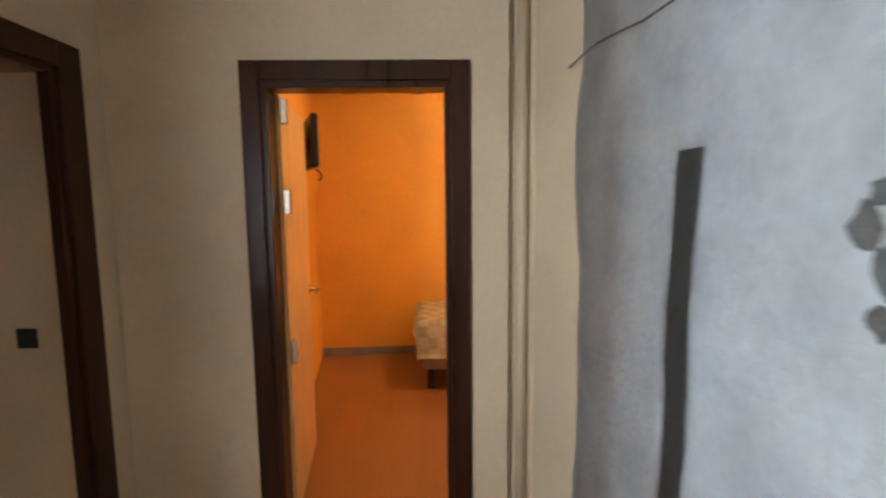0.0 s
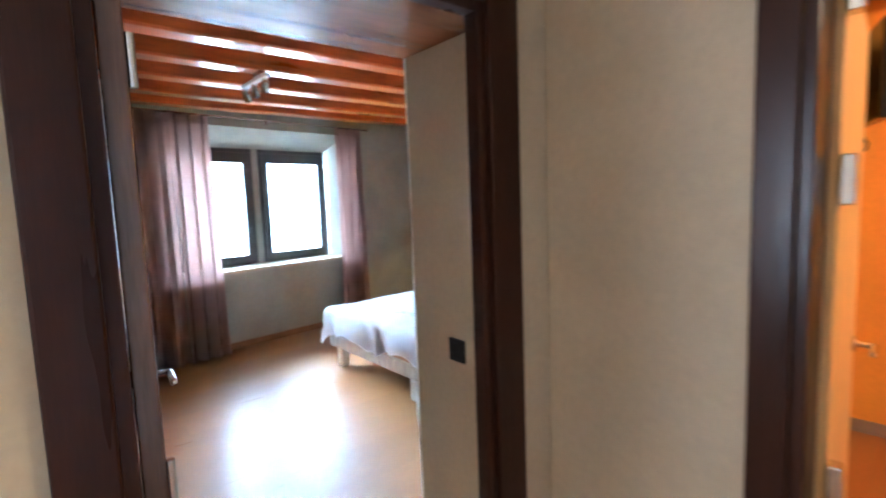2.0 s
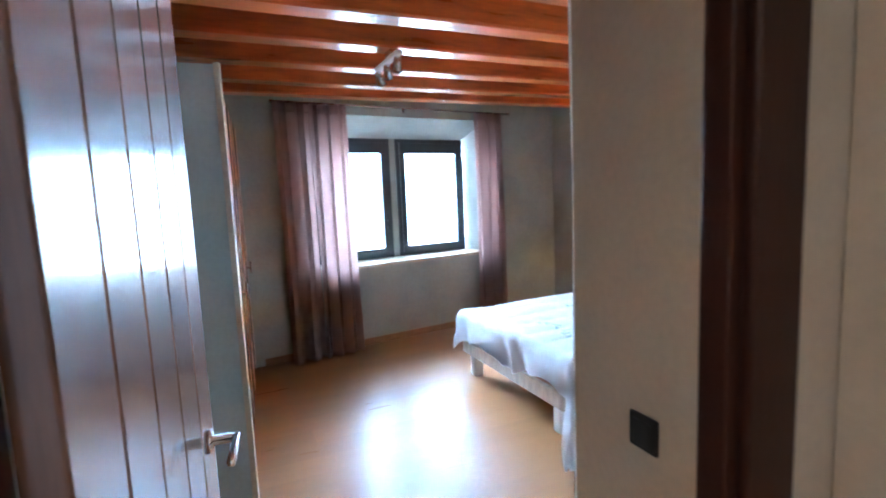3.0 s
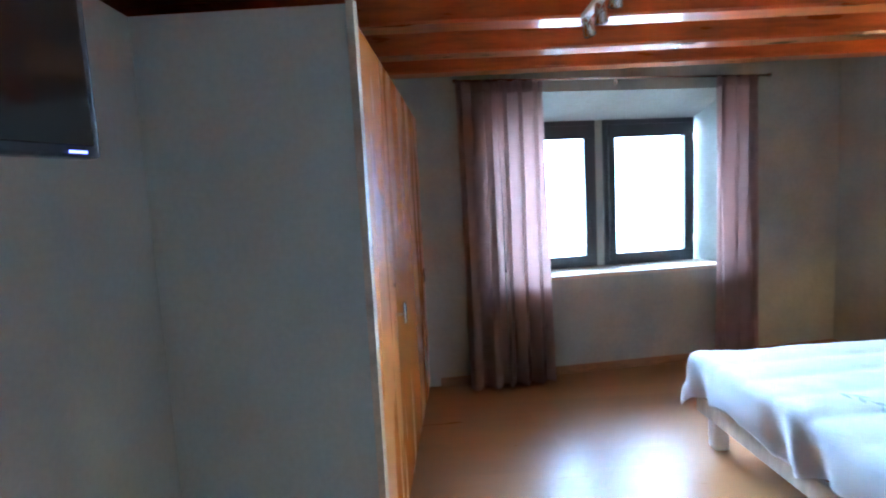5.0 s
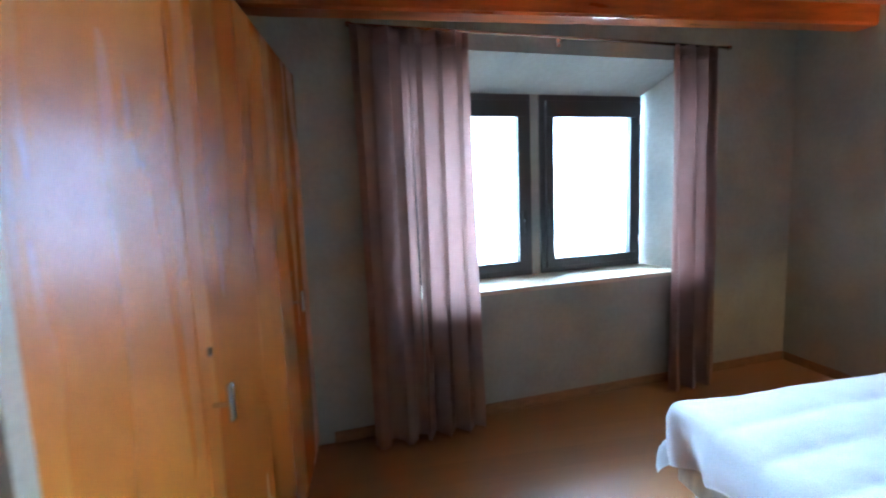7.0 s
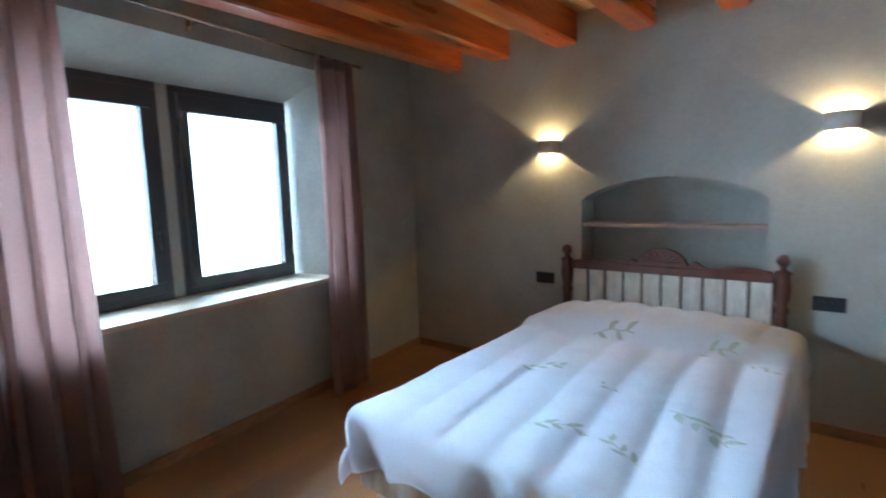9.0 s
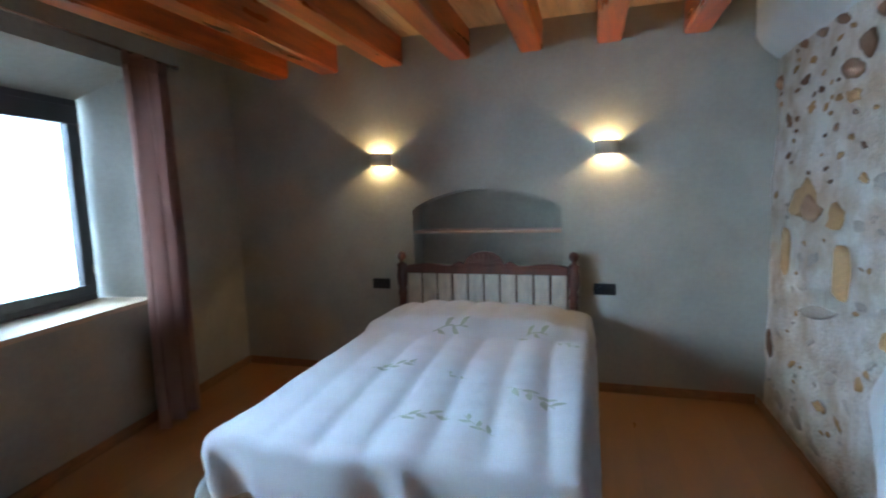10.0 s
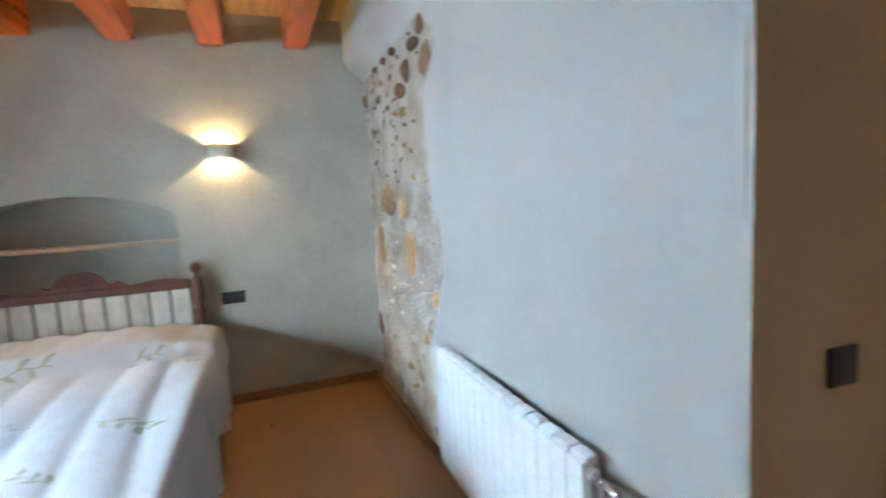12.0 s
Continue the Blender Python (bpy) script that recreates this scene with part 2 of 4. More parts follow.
# bed wall with an arched niche
NL, NR, NS, NT = -3.97, -2.80, 1.385, 1.54
bm = bmesh.new()
box(-6.1, BED_WALL, 0, NL, BED_WALL + 0.3, 2.9, 0, bm)
box(NR, BED_WALL, 0, -1.2, BED_WALL + 0.3, 2.9, 0, bm)
box(NL, BED_WALL, 0, NR, BED_WALL + 0.3, 0.72, 0, bm)
arch = [(NL + (NR - NL) * k / 24, BED_WALL, NS + (NT - NS) * (1 - (2 * k / 24 - 1) ** 2) ** 0.75) for k in range(25)]
extrude(arch + [(NR, BED_WALL, 2.9), (NL, BED_WALL, 2.9)], (0, 0.3, 0), bm)
box(NL - 0.05, BED_WALL + 0.24, 0.6, NR + 0.05, BED_WALL + 0.296, 1.7, 0, bm)
thing("wall_north", bm, M_GRAY, "grey plastered wall with an arched niche", "wall", kind="structure")

# window wall: two piers, the breast below the sill, and the head with its sloping soffit
S0, S1, SO0, SO1 = -1.06, 0.89, -1.16, 0.95
ZB, ZT, ZTF, DEEP = 0.855, 2.21, 2.39, -0.46


def winprism(plan, z0, z1, bm=None):
    return extrude([win(d, s, z0) for d, s in plan], (0, 0, z1 - z0), bm)


bm = bmesh.new()
winprism([(0, -3.6), (0, SO0), (DEEP, S0), (DEEP - 0.1, S0), (DEEP - 0.1, -3.6)], 0, 2.9, bm)
winprism([(0, SO1), (0, 2.4), (DEEP - 0.1, 2.4), (DEEP - 0.1, S1), (DEEP, S1)], 0, 2.9, bm)
winprism([(0, SO0), (0, SO1), (DEEP - 0.1, SO1), (DEEP - 0.1, SO0)], 0, ZB - 0.03, bm)
extrude([win(0, SO0, ZTF), win(DEEP, SO0, ZT), win(DEEP - 0.1, SO0, ZT), win(DEEP - 0.1, SO0, 2.9), win(0, SO0, 2.9)],
        win(0, SO1) - win(0, SO0), bm)
thing("wall_west", bm, M_GRAY, "grey plastered wall with a deep window recess", "wall", kind="structure")

# thick wall between hall and bedroom, with splayed reveals at the door
DY0, DY1, DTOP = 1.33, 2.245, 2.07
bm = prism([(-0.84, DY1), (-0.885, DY1), (-0.887, 2.39), (-1.42, 2.405), (-1.428, 2.41), (-1.428, 5.5), (-0.84, 5.5)], 0, 2.9)
prism([(-0.84, DY0), (-0.84, -0.35), (-1.448, -0.35), (-1.448, 1.16)], 0, 2.9, bm)
prism([(-0.84, -1.55), (-0.84, -2.5), (-1.448, -2.5), (-1.448, -1.55)], 0, 2.9, bm)
# breast and head of an unseen opening, made for the added hall lamp
prism([(-0.84, -0.35), (-0.84, -1.55), (-1.448, -1.55), (-1.448, -0.35)], 0, 0.9, bm)
prism([(-0.84, -0.35), (-0.84, -1.55), (-1.448, -1.55), (-1.448, -0.35)], 2.1, 2.9, bm)
prism([(-0.84, DY0), (-1.448, 1.16), (-1.428, 2.41), (-1.42, 2.405), (-0.887, 2.39), (-0.885, DY1), (-0.84, DY1)], DTOP + 0.04, 2.9, bm)
thing("wall_east", bm, M_HALL, "thick beige plastered wall with splayed door reveals", "wall", kind="structure")


def stone_edge(z):
    """Where the white plaster stops and the bare stone begins."""
    def bay(at, width):
        return math.exp(-((z - at) / width) ** 2)
    return 4.135 - 0.20 * bay(2.12, 0.13) - 0.165 * bay(1.13, 0.27) + 0.08 * bay(0.58, 0.17) + 0.02 * noise.noise((z * 9, 3, 0)) + 0.008 * math.sin(z * 23)


def plaster_a(u, v):
    z = v * 2.73
    y = 2.40 + u * (stone_edge(z) - 2.40)
    near = max(0, 1 - (stone_edge(z) - y) / 0.05)
    turn = 0.048 * math.exp(-(y - 2.40) / 0.05)
    return (WHITE - 0.035 + turn + 0.035 * near ** 2 + 0.007 * noise.noise((y * 2.2, z * 2.2, 1)), y, z)


def plaster_b(u, v):
    """A rounded lip of plaster that hangs over the top of the stone."""
    y = 4.03 + u * (BED_WALL - 4.03)
    lo = 2.30 + 0.022 * noise.noise((y * 8, 0, 5)) + 0.010 * noise.noise((y * 25, 2, 5))
    swell = 0.03 + 0.10 * min(1, u * 1.6)
    z = lo + v * (2.72 - lo)
    return (WHITE - 0.02 - swell * math.sin(min(1, v * 2.4) * math.pi / 2) + 0.010 * noise.noise((y * 4, z * 4, 2)), y, z)


bm = grid(plaster_a, 60, 70)
grid(plaster_b, 50, 24, bm)
bmesh.ops.solidify(bm, geom=bm.faces[:], thickness=-0.02)
thing("wall_east_plaster", bm, M_WHITE, "uneven white limewashed plaster beside bare stone", "wall", kind="structure", smooth=True)

# low grey partition behind the television, and the cream wall beyond it
PTOP = 2.19
bm = prism([(-2.9, 0.86), (-1.452, 0.86), (-1.452, 0.76), (-2.9, 0.76)], 0, PTOP)
thing("wall_partition", bm, M_PART, "slate grey half-height partition wall", "wall", kind="structure")
thing("wall_south", box(-6.0, -0.1, 0, -1.452, 0.1, 2.9), M_CREAM, "cream plastered wall behind the partition", "wall", kind="structure")

# ---- structure: hall and orange room ----
OX0, OX1, OY = -0.19, 0.63, 2.50
bm = box(-0.836, OY, 0, OX0, OY + 0.12, 2.6)
box(OX1, OY, 0, 0.87, OY + 0.12, 2.6, 0, bm)
box(OX0, OY, DTOP + 0.03, OX1, OY + 0.12, 2.6, 0, bm)
prism([(0.87, OY + 0.06), (1.0, OY + 0.06), (1.13, 2.31), (1.3, 2.31), (1.3, 2.7), (0.87, 2.7)], 0, 2.6, bm)
thing("wall_hall_end", bm, M_HALL, "beige plastered hall wall round a doorway", "wall", kind="structure")
thing("hall_ceiling", box(-0.836, -2.5, 2.6, 1.5, 2.62, 2.7), M_HALL, "beige plastered hall ceiling", "ceiling", kind="structure")


def rough_wall(y0, y1, z0, z1):
    def f(u, v):
        y, z = y0 + u * (y1 - y0), z0 + v * (z1 - z0)
        return (1.12 + 0.022 * noise.noise((y * 2.4, z * 2.4, 7)) + 0.008 * noise.noise((y * 9, z * 9, 2)), y, z)
    return f


SLY0, SLY1, SLZ = 1.43, 1.54, 1.68
bm = grid(rough_wall(SLY1, 2.33, 0, 2.6), 14, 40)
grid(rough_wall(-2.5, SLY0, 0, 2.6), 60, 40, bm)
grid(rough_wall(SLY0, SLY1, SLZ, 2.6), 3, 14, bm)
bmesh.ops.solidify(bm, geom=bm.faces[:], thickness=0.14)
box(1.29, -2.5, 0, 1.36, 2.6, 2.6, 0, bm)
thing("wall_hall_east", bm, M_ROUGHW, "rough whitewashed stone wall with a narrow slot recess", "wall", kind="structure", smooth=True)
bm = box(-0.84, -2.5, 0, 1.3, -2.4, 2.6)
thing("wall_hall_south", bm, M_HALL, "plain beige plastered hall wall", "wall", kind="structure")

bm = prism([(-0.25, 2.62), (-0.56, 5.10), (-0.70, 5.10), (-0.82, 2.62)], 0, 2.9)
prism([(-0.56, 5.10), (0.62, 5.16), (2.5, 4.95), (2.5, 5.4), (-0.70, 5.4)], 0, 2.9, bm)
box(2.4, 2.62, 0, 2.5, 5.2, 2.9, 0, bm)
box(0.87, 2.705, 0, 2.5, 2.76, 2.9, 0, bm)
box(-0.82, 2.622, 2.612, 0.87, 2.70, 2.9, 0, bm)
thing("wall_orange_room", bm, M_ORANGE, "bright orange painted plaster walls", "wall", kind="structure")
thing("orange_room_ceiling", box(-0.82, 2.6, 2.74, 2.5, 5.4, 2.86), M_BOARD, "boarded ceiling above dark beams", "ceiling", kind="structure")

# ---- skirting boards ----
bm = bmesh.new()
box(-5.62, BED_WALL - 0.014, 0, -1.50, BED_WALL, 0.07, 0.004, bm)
thing("baseboard", bm, M_SKIRT, "brown wooden skirting along the bed wall", "baseboard", kind="structure")
thing("baseboard", winprism([(0, -1.72), (0.014, -1.72), (0.014, 2.0), (0, 2.0)], 0, 0.07), M_SKIRT,
      "brown wooden skirting under the window", "baseboard", kind="structure")
thing("baseboard", box(WHITE - 0.058, 2.46, 0, WHITE - 0.044, BED_WALL, 0.05, 0.004), M_SKIRT, "low brown skirting along the stone wall", "baseboard", kind="structure")
bm = extrude([(-0.55, 5.10, 0), (0.62, 5.16, 0), (0.62, 5.147, 0), (-0.55, 5.087, 0)], (0, 0, 0.08))
extrude([(0.62, 5.16, 0), (2.4, 4.96, 0), (2.4, 4.947, 0), (0.62, 5.147, 0)], (0, 0, 0.08), bm)
thing("baseboard", bm, M_GREYSK, "grey skirting in the orange room", "baseboard", kind="structure")

# ---- beams ----
def beam(x, y0, y1, z0, z1, w, group):
    def shape(tmp):
        for v in tmp.verts:
            v.co.x += 0.007 * noise.noise((v.co.y * 1.1, x, v.co.z * 3))
            v.co.z += 0.006 * noise.noise((v.co.y * 1.3, x, 9))
    tmp = bmesh.new()
    n = 14
    c = 0.014
    prof = [(-w / 2, z0 + c), (-w / 2 + c, z0), (w / 2 - c, z0), (w / 2, z0 + c), (w / 2, z1), (-w / 2, z1)]
    rings = [[tmp.verts.new((px, y0 + (y1 - y0) * k / n, pz)) for px, pz in prof] for k in range(n + 1)]
    for a, b in zip(rings, rings[1:]):
        for k in range(6):
            tmp.faces.new((a[k], a[(k + 1) % 6], b[(k + 1) % 6], b[k]))
    tmp.faces.new(rings[0])
    tmp.faces.new(rings[-1][::-1])
    shape(tmp)
    ob = thing("ceiling_beam", tmp, M_BEAM, "varnished orange-brown pine beam under the boards", "beam", group)
    ob.location.x = x
    return ob


for x in (-1.92, -2.47, -3.01, -3.55, -4.09, -4.65, -5.12):
    beam(x, 0.1, BED_WALL, 2.515, CEIL, 0.165, "bedroom ceiling beams")
for x in (-0.22, 0.43, 1.1):
    beam(x, 2.75, 5.13, 2.53, 2.742, 0.135, "orange room ceiling beams")


# ---- windows ----
def sash(s0, s1, hinge_right):
    d0 = DEEP + 0.005
    root = empty("window_1", WIN @ Matrix.Translation((d0, s0, ZB)), "dark grey framed casement window, closed", "window", "casement windows", "structure")
    w, h, t = s1 - s0, ZT - ZB, 0.06
    fr = 0.045

    def ring(a, b, depth0, depth1, top=None):
        bm = bmesh.new()
        c = top or b
        box(depth0, a, a, depth1, w - a, b, 0.004, bm)
        box(depth0, a, h - c, depth1, w - a, h - a, 0.004, bm)
        box(depth0, a, b, depth1, b, h - c, 0.004, bm)
        box(depth0, w - b, b, depth1, w - a, h - c, 0.004, bm)
        return bm
    part("window_frame", ring(0, fr, 0, t), M_FRAME, root)
    part("casement", ring(fr + 0.002, 0.112, 0.012, t + 0.018, 0.165), M_FRAME, root)
    g = part("pane", box(0.03, 0.1, 0.1, 0.036, w - 0.1, h - 0.1), M_GLASS, root, "clear glass pane")
    g.visible_shadow = False
    side = w - 0.075 if not hinge_right else 0.075
    bm = box(t + 0.018, side - 0.012, 0.36, t + 0.028, side + 0.012, 0.50, 0.003)
    box(t + 0.028, side - 0.009, 0.42, t + 0.05, side + 0.009, 0.44, 0.003, bm)
    box(t + 0.045, side - 0.009, 0.33, t + 0.058, side + 0.009, 0.44, 0.004, bm)
    part("handle", bm, M_BLACK, root)
    hs = 0.02 if not hinge_right else w - 0.02
    for z in (0.18, h - 0.22):
        part("hinge", rod((t + 0.008, hs, z), (t + 0.008, hs, z + 0.07), 0.009), M_STEEL, root)


sash(-0.047, 0.869, True)
sash(-1.04, -0.125, False)
thing("window_mullion", winprism([(DEEP, -0.123), (DEEP + 0.05, -0.123), (DEEP + 0.05, -0.049), (DEEP, -0.049)], ZB, ZT), M_GRAY,
      "plastered post between the two casements", "mullion", kind="structure")
thing("window_sill", extrude([win(DEEP, S0 - 0.005, ZB - 0.028), win(DEEP, S1 + 0.005, ZB - 0.028), win(0.012, SO1 + 0.01, ZB - 0.028), win(0.012, SO0 - 0.01, ZB - 0.028)], (0, 0, 0.03)),
      M_SILL, "pale wooden window sill board", "sill", kind="structure")

# bright hazy distance outside
bmat = bpy.data.materials.new("hazy_daylight")
bmat.use_nodes = True
nt = bmat.node_tree
bs = nt.nodes["Principled BSDF"]
tc, sep, rmp, nz = (nt.nodes.new("ShaderNodeTexCoord"), nt.nodes.new("ShaderNodeSeparateXYZ"), nt.nodes.new("ShaderNodeValToRGB"), nt.nodes.new("ShaderNodeTexNoise"))
nz.inputs["Scale"].default_value = 1.2
add = nt.nodes.new("ShaderNodeMath")
add.operation = "MULTIPLY_ADD"
add.inputs[1].default_value = 0.5
nt.links.new(tc.outputs["Object"], sep.inputs[0])
nt.links.new(tc.outputs["Object"], nz.inputs["Vector"])
nt.links.new(nz.outputs[0], add.inputs[0])
nt.links.new(sep.outputs["Z"], add.inputs[2])
nt.links.new(add.outputs[0], rmp.inputs[0])
cr = rmp.color_ramp
cr.elements[0].position, cr.elements[0].color = 0.30, (0.0075, 0.0085, 0.0062, 1)
cr.elements[1].position, cr.elements[1].color = 1.0, (0.52, 0.77, 1.0, 1)
e = cr.elements.new(0.62)
e.color = (0.022, 0.022, 0.021, 1)
e = cr.elements.new(0.86)
e.color = (0.42, 0.45, 0.46, 1)
nt.links.new(rmp.outputs[0], bs.inputs["Emission Color"])
bs.inputs["Base Color"].default_value = (0, 0, 0, 1)
bs.inputs["Emission Strength"].default_value = BACKDROP
thing("backdrop", extrude([win(-4.0, -2.0, -1.5), win(-4.0, 4.2, -1.5), win(-4.0, 4.2, 5.0), win(-4.0, -2.0, 5.0)], win(-4.05, 0) - win(-4.0, 0)), bmat,
      "bright hazy daylight over distant land", "backdrop", kind="structure")


# ---- doors ----
def door_frame(name, w, h, trim, label, wall, far=None):
    """A dark frame in local x (width) and z, its face at y = 0, running back by wall."""
    root = empty(name, Matrix(), label, "door frame", kind="structure")
    t = 0.035
    part("jamb", box(0, -0.004, 0, t, wall, h, 0.004), M_DARK, root)
    part("jamb", box(w - t, -0.004, 0, w, wall, h, 0.004), M_DARK, root)
    part("head", box(t, -0.004, h - t, w - t, wall, h, 0.004), M_DARK, root)
    part("casing", box(-trim, -0.022, 0, 0.008, -0.002, h + trim, 0.006), M_DARK, root)
    part("casing", box(w - 0.008, -0.022, 0, w + (far or trim), -0.002, h + trim, 0.006), M_DARK, root)
    part("casing", box(0.008, -0.022, h - 0.008, w - 0.008, -0.002, h + trim, 0.006), M_DARK, root)
    return root


f1 = door_frame("door_2", OX1 - OX0, DTOP, 0.075, "dark brown wooden frame of the orange room", 0.12)
f1.matrix_world = pose(OX0, OY, 0)
f2 = door_frame("door_1", DY1 - DY0, DTOP, 0.085, "dark brown wooden frame of the bedroom doorway", 0.045, 0.112)
f2.matrix_world = pose(-0.84, DY0, 0, 0, 0, 90)
thing("door_soffit", prism([(-0.888, DY0 + 0.002), (-1.44, 1.168), (-1.418, 2.398), (-0.889, 2.384)], DTOP + 0.006, DTOP + 0.036), M_SOFFIT,
      "varnished wooden lintel board over the doorway", "trim", kind="structure")


def lever(parent, x, y, z, out, mat=M_STEEL):
    """A lever handle on a face that looks along out (+1 or -1 of y); the lever points back to the hinge."""
    bm = lathe([(0.025, 0), (0.025, 0.008), (0.011, 0.01), (0.010, 0.05)], 16, Matrix.Translation((x, y, z)) @ pose(0, 0, 0, -90 * out))
    box(x - 0.115, y + out * 0.055 - 0.009, z - 0.009, x + 0.012, y + out * 0.055 + 0.009, z + 0.009, 0.007, bm)
    return part("handle", bm, mat, parent, "brushed steel lever handle", True)


def boarded_leaf(m, w, h, label, mat):
    root = empty("door_leaf", m, label, "door")
    n = 5
    bw = w / n
    for k in range(n):
        part("board", box(k * bw + 0.0015, -0.02, 0.008, (k + 1) * bw - 0.0015, 0.02, h, 0.004), mat, root)
    core = part("core", box(0.003, -0.0155, 0.01, w - 0.003, 0.0155, h - 0.003), M_DARK, root)
    return root


# bedroom door, open into the room beside the reveal
ang = math.degrees(math.atan2(1.466 - 1.389, -1.54 + 0.862))
leaf = boarded_leaf(pose(-0.862, 1.389, 0, 0, 0, ang), 0.69, 2.03, "glossy brown boarded door standing open", M_LEAF)
lever(leaf, 0.615, -0.02, 1.07, -1)
lever(leaf, 0.615, 0.02, 1.07, 1)
for z in (0.25, 1.0, 1.75):
    part("hinge", rod((0.0, -0.026, z), (0.0, -0.026, z + 0.09), 0.008), M_STEEL, leaf)

# orange room door, folded back along its wall
M_ODOOR = material("honey_door_paint", (0.80, 0.50, 0.20), 0.45, var=0.08, scale=3, stretch=(6, 6, 1))
oleaf = boarded_leaf(pose(-0.155, 2.60, 0, 0, 0, 96.5), 0.78, 2.03, "honey-coloured door standing open into the room", M_ODOOR)
lever(oleaf, 0.70, -0.02, 1.02, -1)
for z in (0.80, 1.50, 1.90):
    part("hinge", box(-0.015, -0.05, z, 0.03, -0.021, z + 0.11, 0.004), M_STEEL, oleaf)


# ---- curtains ----
def curtain(s0, s1, top, flare, folds, seed, label):
    """Hanging folds; the top gathered on the rod, the bottom a little wider."""
    root = empty("curtain", WIN @ Matrix.Translation((0, (s0 + s1) / 2, 0)), label, "curtain", "window curtains")
    w = s1 - s0
    rnd = random.Random(seed)
    amp = [0.5 + 0.5 * rnd.random() for _ in range(folds + 2)]

    def f(u, v):
        q = u * folds
        k = int(min(q, folds - 1e-6))
        a = amp[k] * (1 - (q - k)) + amp[k + 1] * (q - k)
        z = top - (top - 0.012) * v
        fan = 1.0 - 0.03 * math.sin(math.pi * v) + flare * v
        d = 0.12 + (0.042 + 0.034 * v ** 0.6) * a * math.sin(2 * math.pi * q + 0.5 * math.sin(v * 2.3 + seed))
        d += 0.010 * noise.noise((u * 6, v * 3, seed)) + 0.05 * v
        return (d, (u - 0.5) * w * fan + 0.012 * math.sin(2 * math.pi * 2 * q + v), z)
    bm = grid(f, folds * 16, 44)
    bmesh.ops.solidify(bm, geom=bm.faces[:], thickness=0.0025)
    part("cloth", bm, M_CURT, root, "mauve cloth with deep vertical folds", True)
    tape = bmesh.new()

    def g(u, v):
        p = Vector(f(u, 0.03 * v))
        return (p.x + 0.004, p.y, top + 0.028 - 0.09 * v)
    grid(g, folds * 16, 3, tape)
    bmesh.ops.solidify(tape, geom=tape.faces[:], thickness=0.003)
    part("heading_tape", tape, M_CURT, root, smooth=True)
    return root


curtain(-1.50, -1.165, 2.43, 0.0, 2, 3, "long mauve curtain gathered on a thin rod")
curtain(-1.172, -0.80, 2.43, 0.05, 3, 6, "long mauve curtain half across the window")
curtain(0.70, 1.07, 2.43, 0.16, 3, 8, "narrow mauve curtain drawn back beside the window")
root = empty("curtain_rod", WIN @ Matrix.Translation((0.115, 0, 2.462)), "thin steel curtain rod above the window", "curtain rod")
part("pole", rod((0, -1.50, 0), (0, 1.20, 0), 0.009), M_STEEL, root, smooth=True)
for sy in (-1.50, 1.20):
    part("finial", lathe([(0.004, -0.02), (0.014, -0.012), (0.016, 0), (0.014, 0.012), (0.004, 0.02)], 12, Matrix.Translation((0, sy, 0)) @ pose(0, 0, 0, 90)), M_STEEL, root, smooth=True)
for sy in (-1.42, -0.12, 1.12):
    bm = rod((-0.113, sy, 0), (0, sy, 0), 0.006)
    box(-0.115, sy - 0.015, -0.03, -0.109, sy + 0.015, 0.03, 0.003, bm)
    part("bracket", bm, M_STEEL, root)

# ---- wardrobe: its front runs from near the partition to the window wall ----
wa, wb = Vector((-2.86, 1.553)), Vector((-5.15, 1.705))
wlen = (wb - wa).length
wang = math.degrees(math.atan2(wb.y - wa.y, wb.x - wa.x))
WH = 2.20
root = empty("wardrobe", pose(wa.x, wa.y, 0, 0, 0, wang), "built-in walnut wardrobe with steel handles", "wardrobe")
part("body", box(0.03, 0.03, 0.0, wlen, 0.58, WH - 0.002), M_WARD, root)
part("plinth", box(0.022, 0.012, 0.0, wlen - 0.002, 0.029, 0.06), M_WARD, root)
nd = 4
dw = (wlen - 0.03) / nd
for k in range(nd):
    d = part("door", box(0.03 + k * dw + 0.0015, 0.0, 0.065, 0.03 + (k + 1) * dw - 0.0015, 0.022, WH - 0.004, 0.003), M_WARD, root)
    if k % 2:
        hx = 0.03 + k * dw + 0.06
        bm = rod((hx, 0.001, 1.03), (hx, -0.035, 1.03), 0.007)
        box(hx - 0.014, -0.052, 0.985, hx + 0.014, -0.035, 1.085, 0.006, bm)
        part("handle", bm, M_STEEL, d, "brushed steel handle")
        part("keyhole", lathe([(0.012, 0), (0.012, 0.006)], 14, Matrix.Translation((hx, 0, 1.17)) @ pose(0, 0, 0, 90)), M_STEEL, d)
# grey end panel with a pale edge strip
bm = prism([(-2.88, 0.862), (-2.852, 1.565), (-2.872, 1.566), (-2.90, 0.862)], 0, PTOP)
thing("wall_partition_end", bm, M_PART, "slate grey end panel beside the wardrobe", "wall", kind="structure")
thing("trim", prism([(-2.836, 1.560), (-2.829, 1.585), (-2.858, 1.592), (-2.866, 1.570)], 0, PTOP + 0.004), M_TRIM, "pale edge strip of the grey panel", "trim", kind="structure")

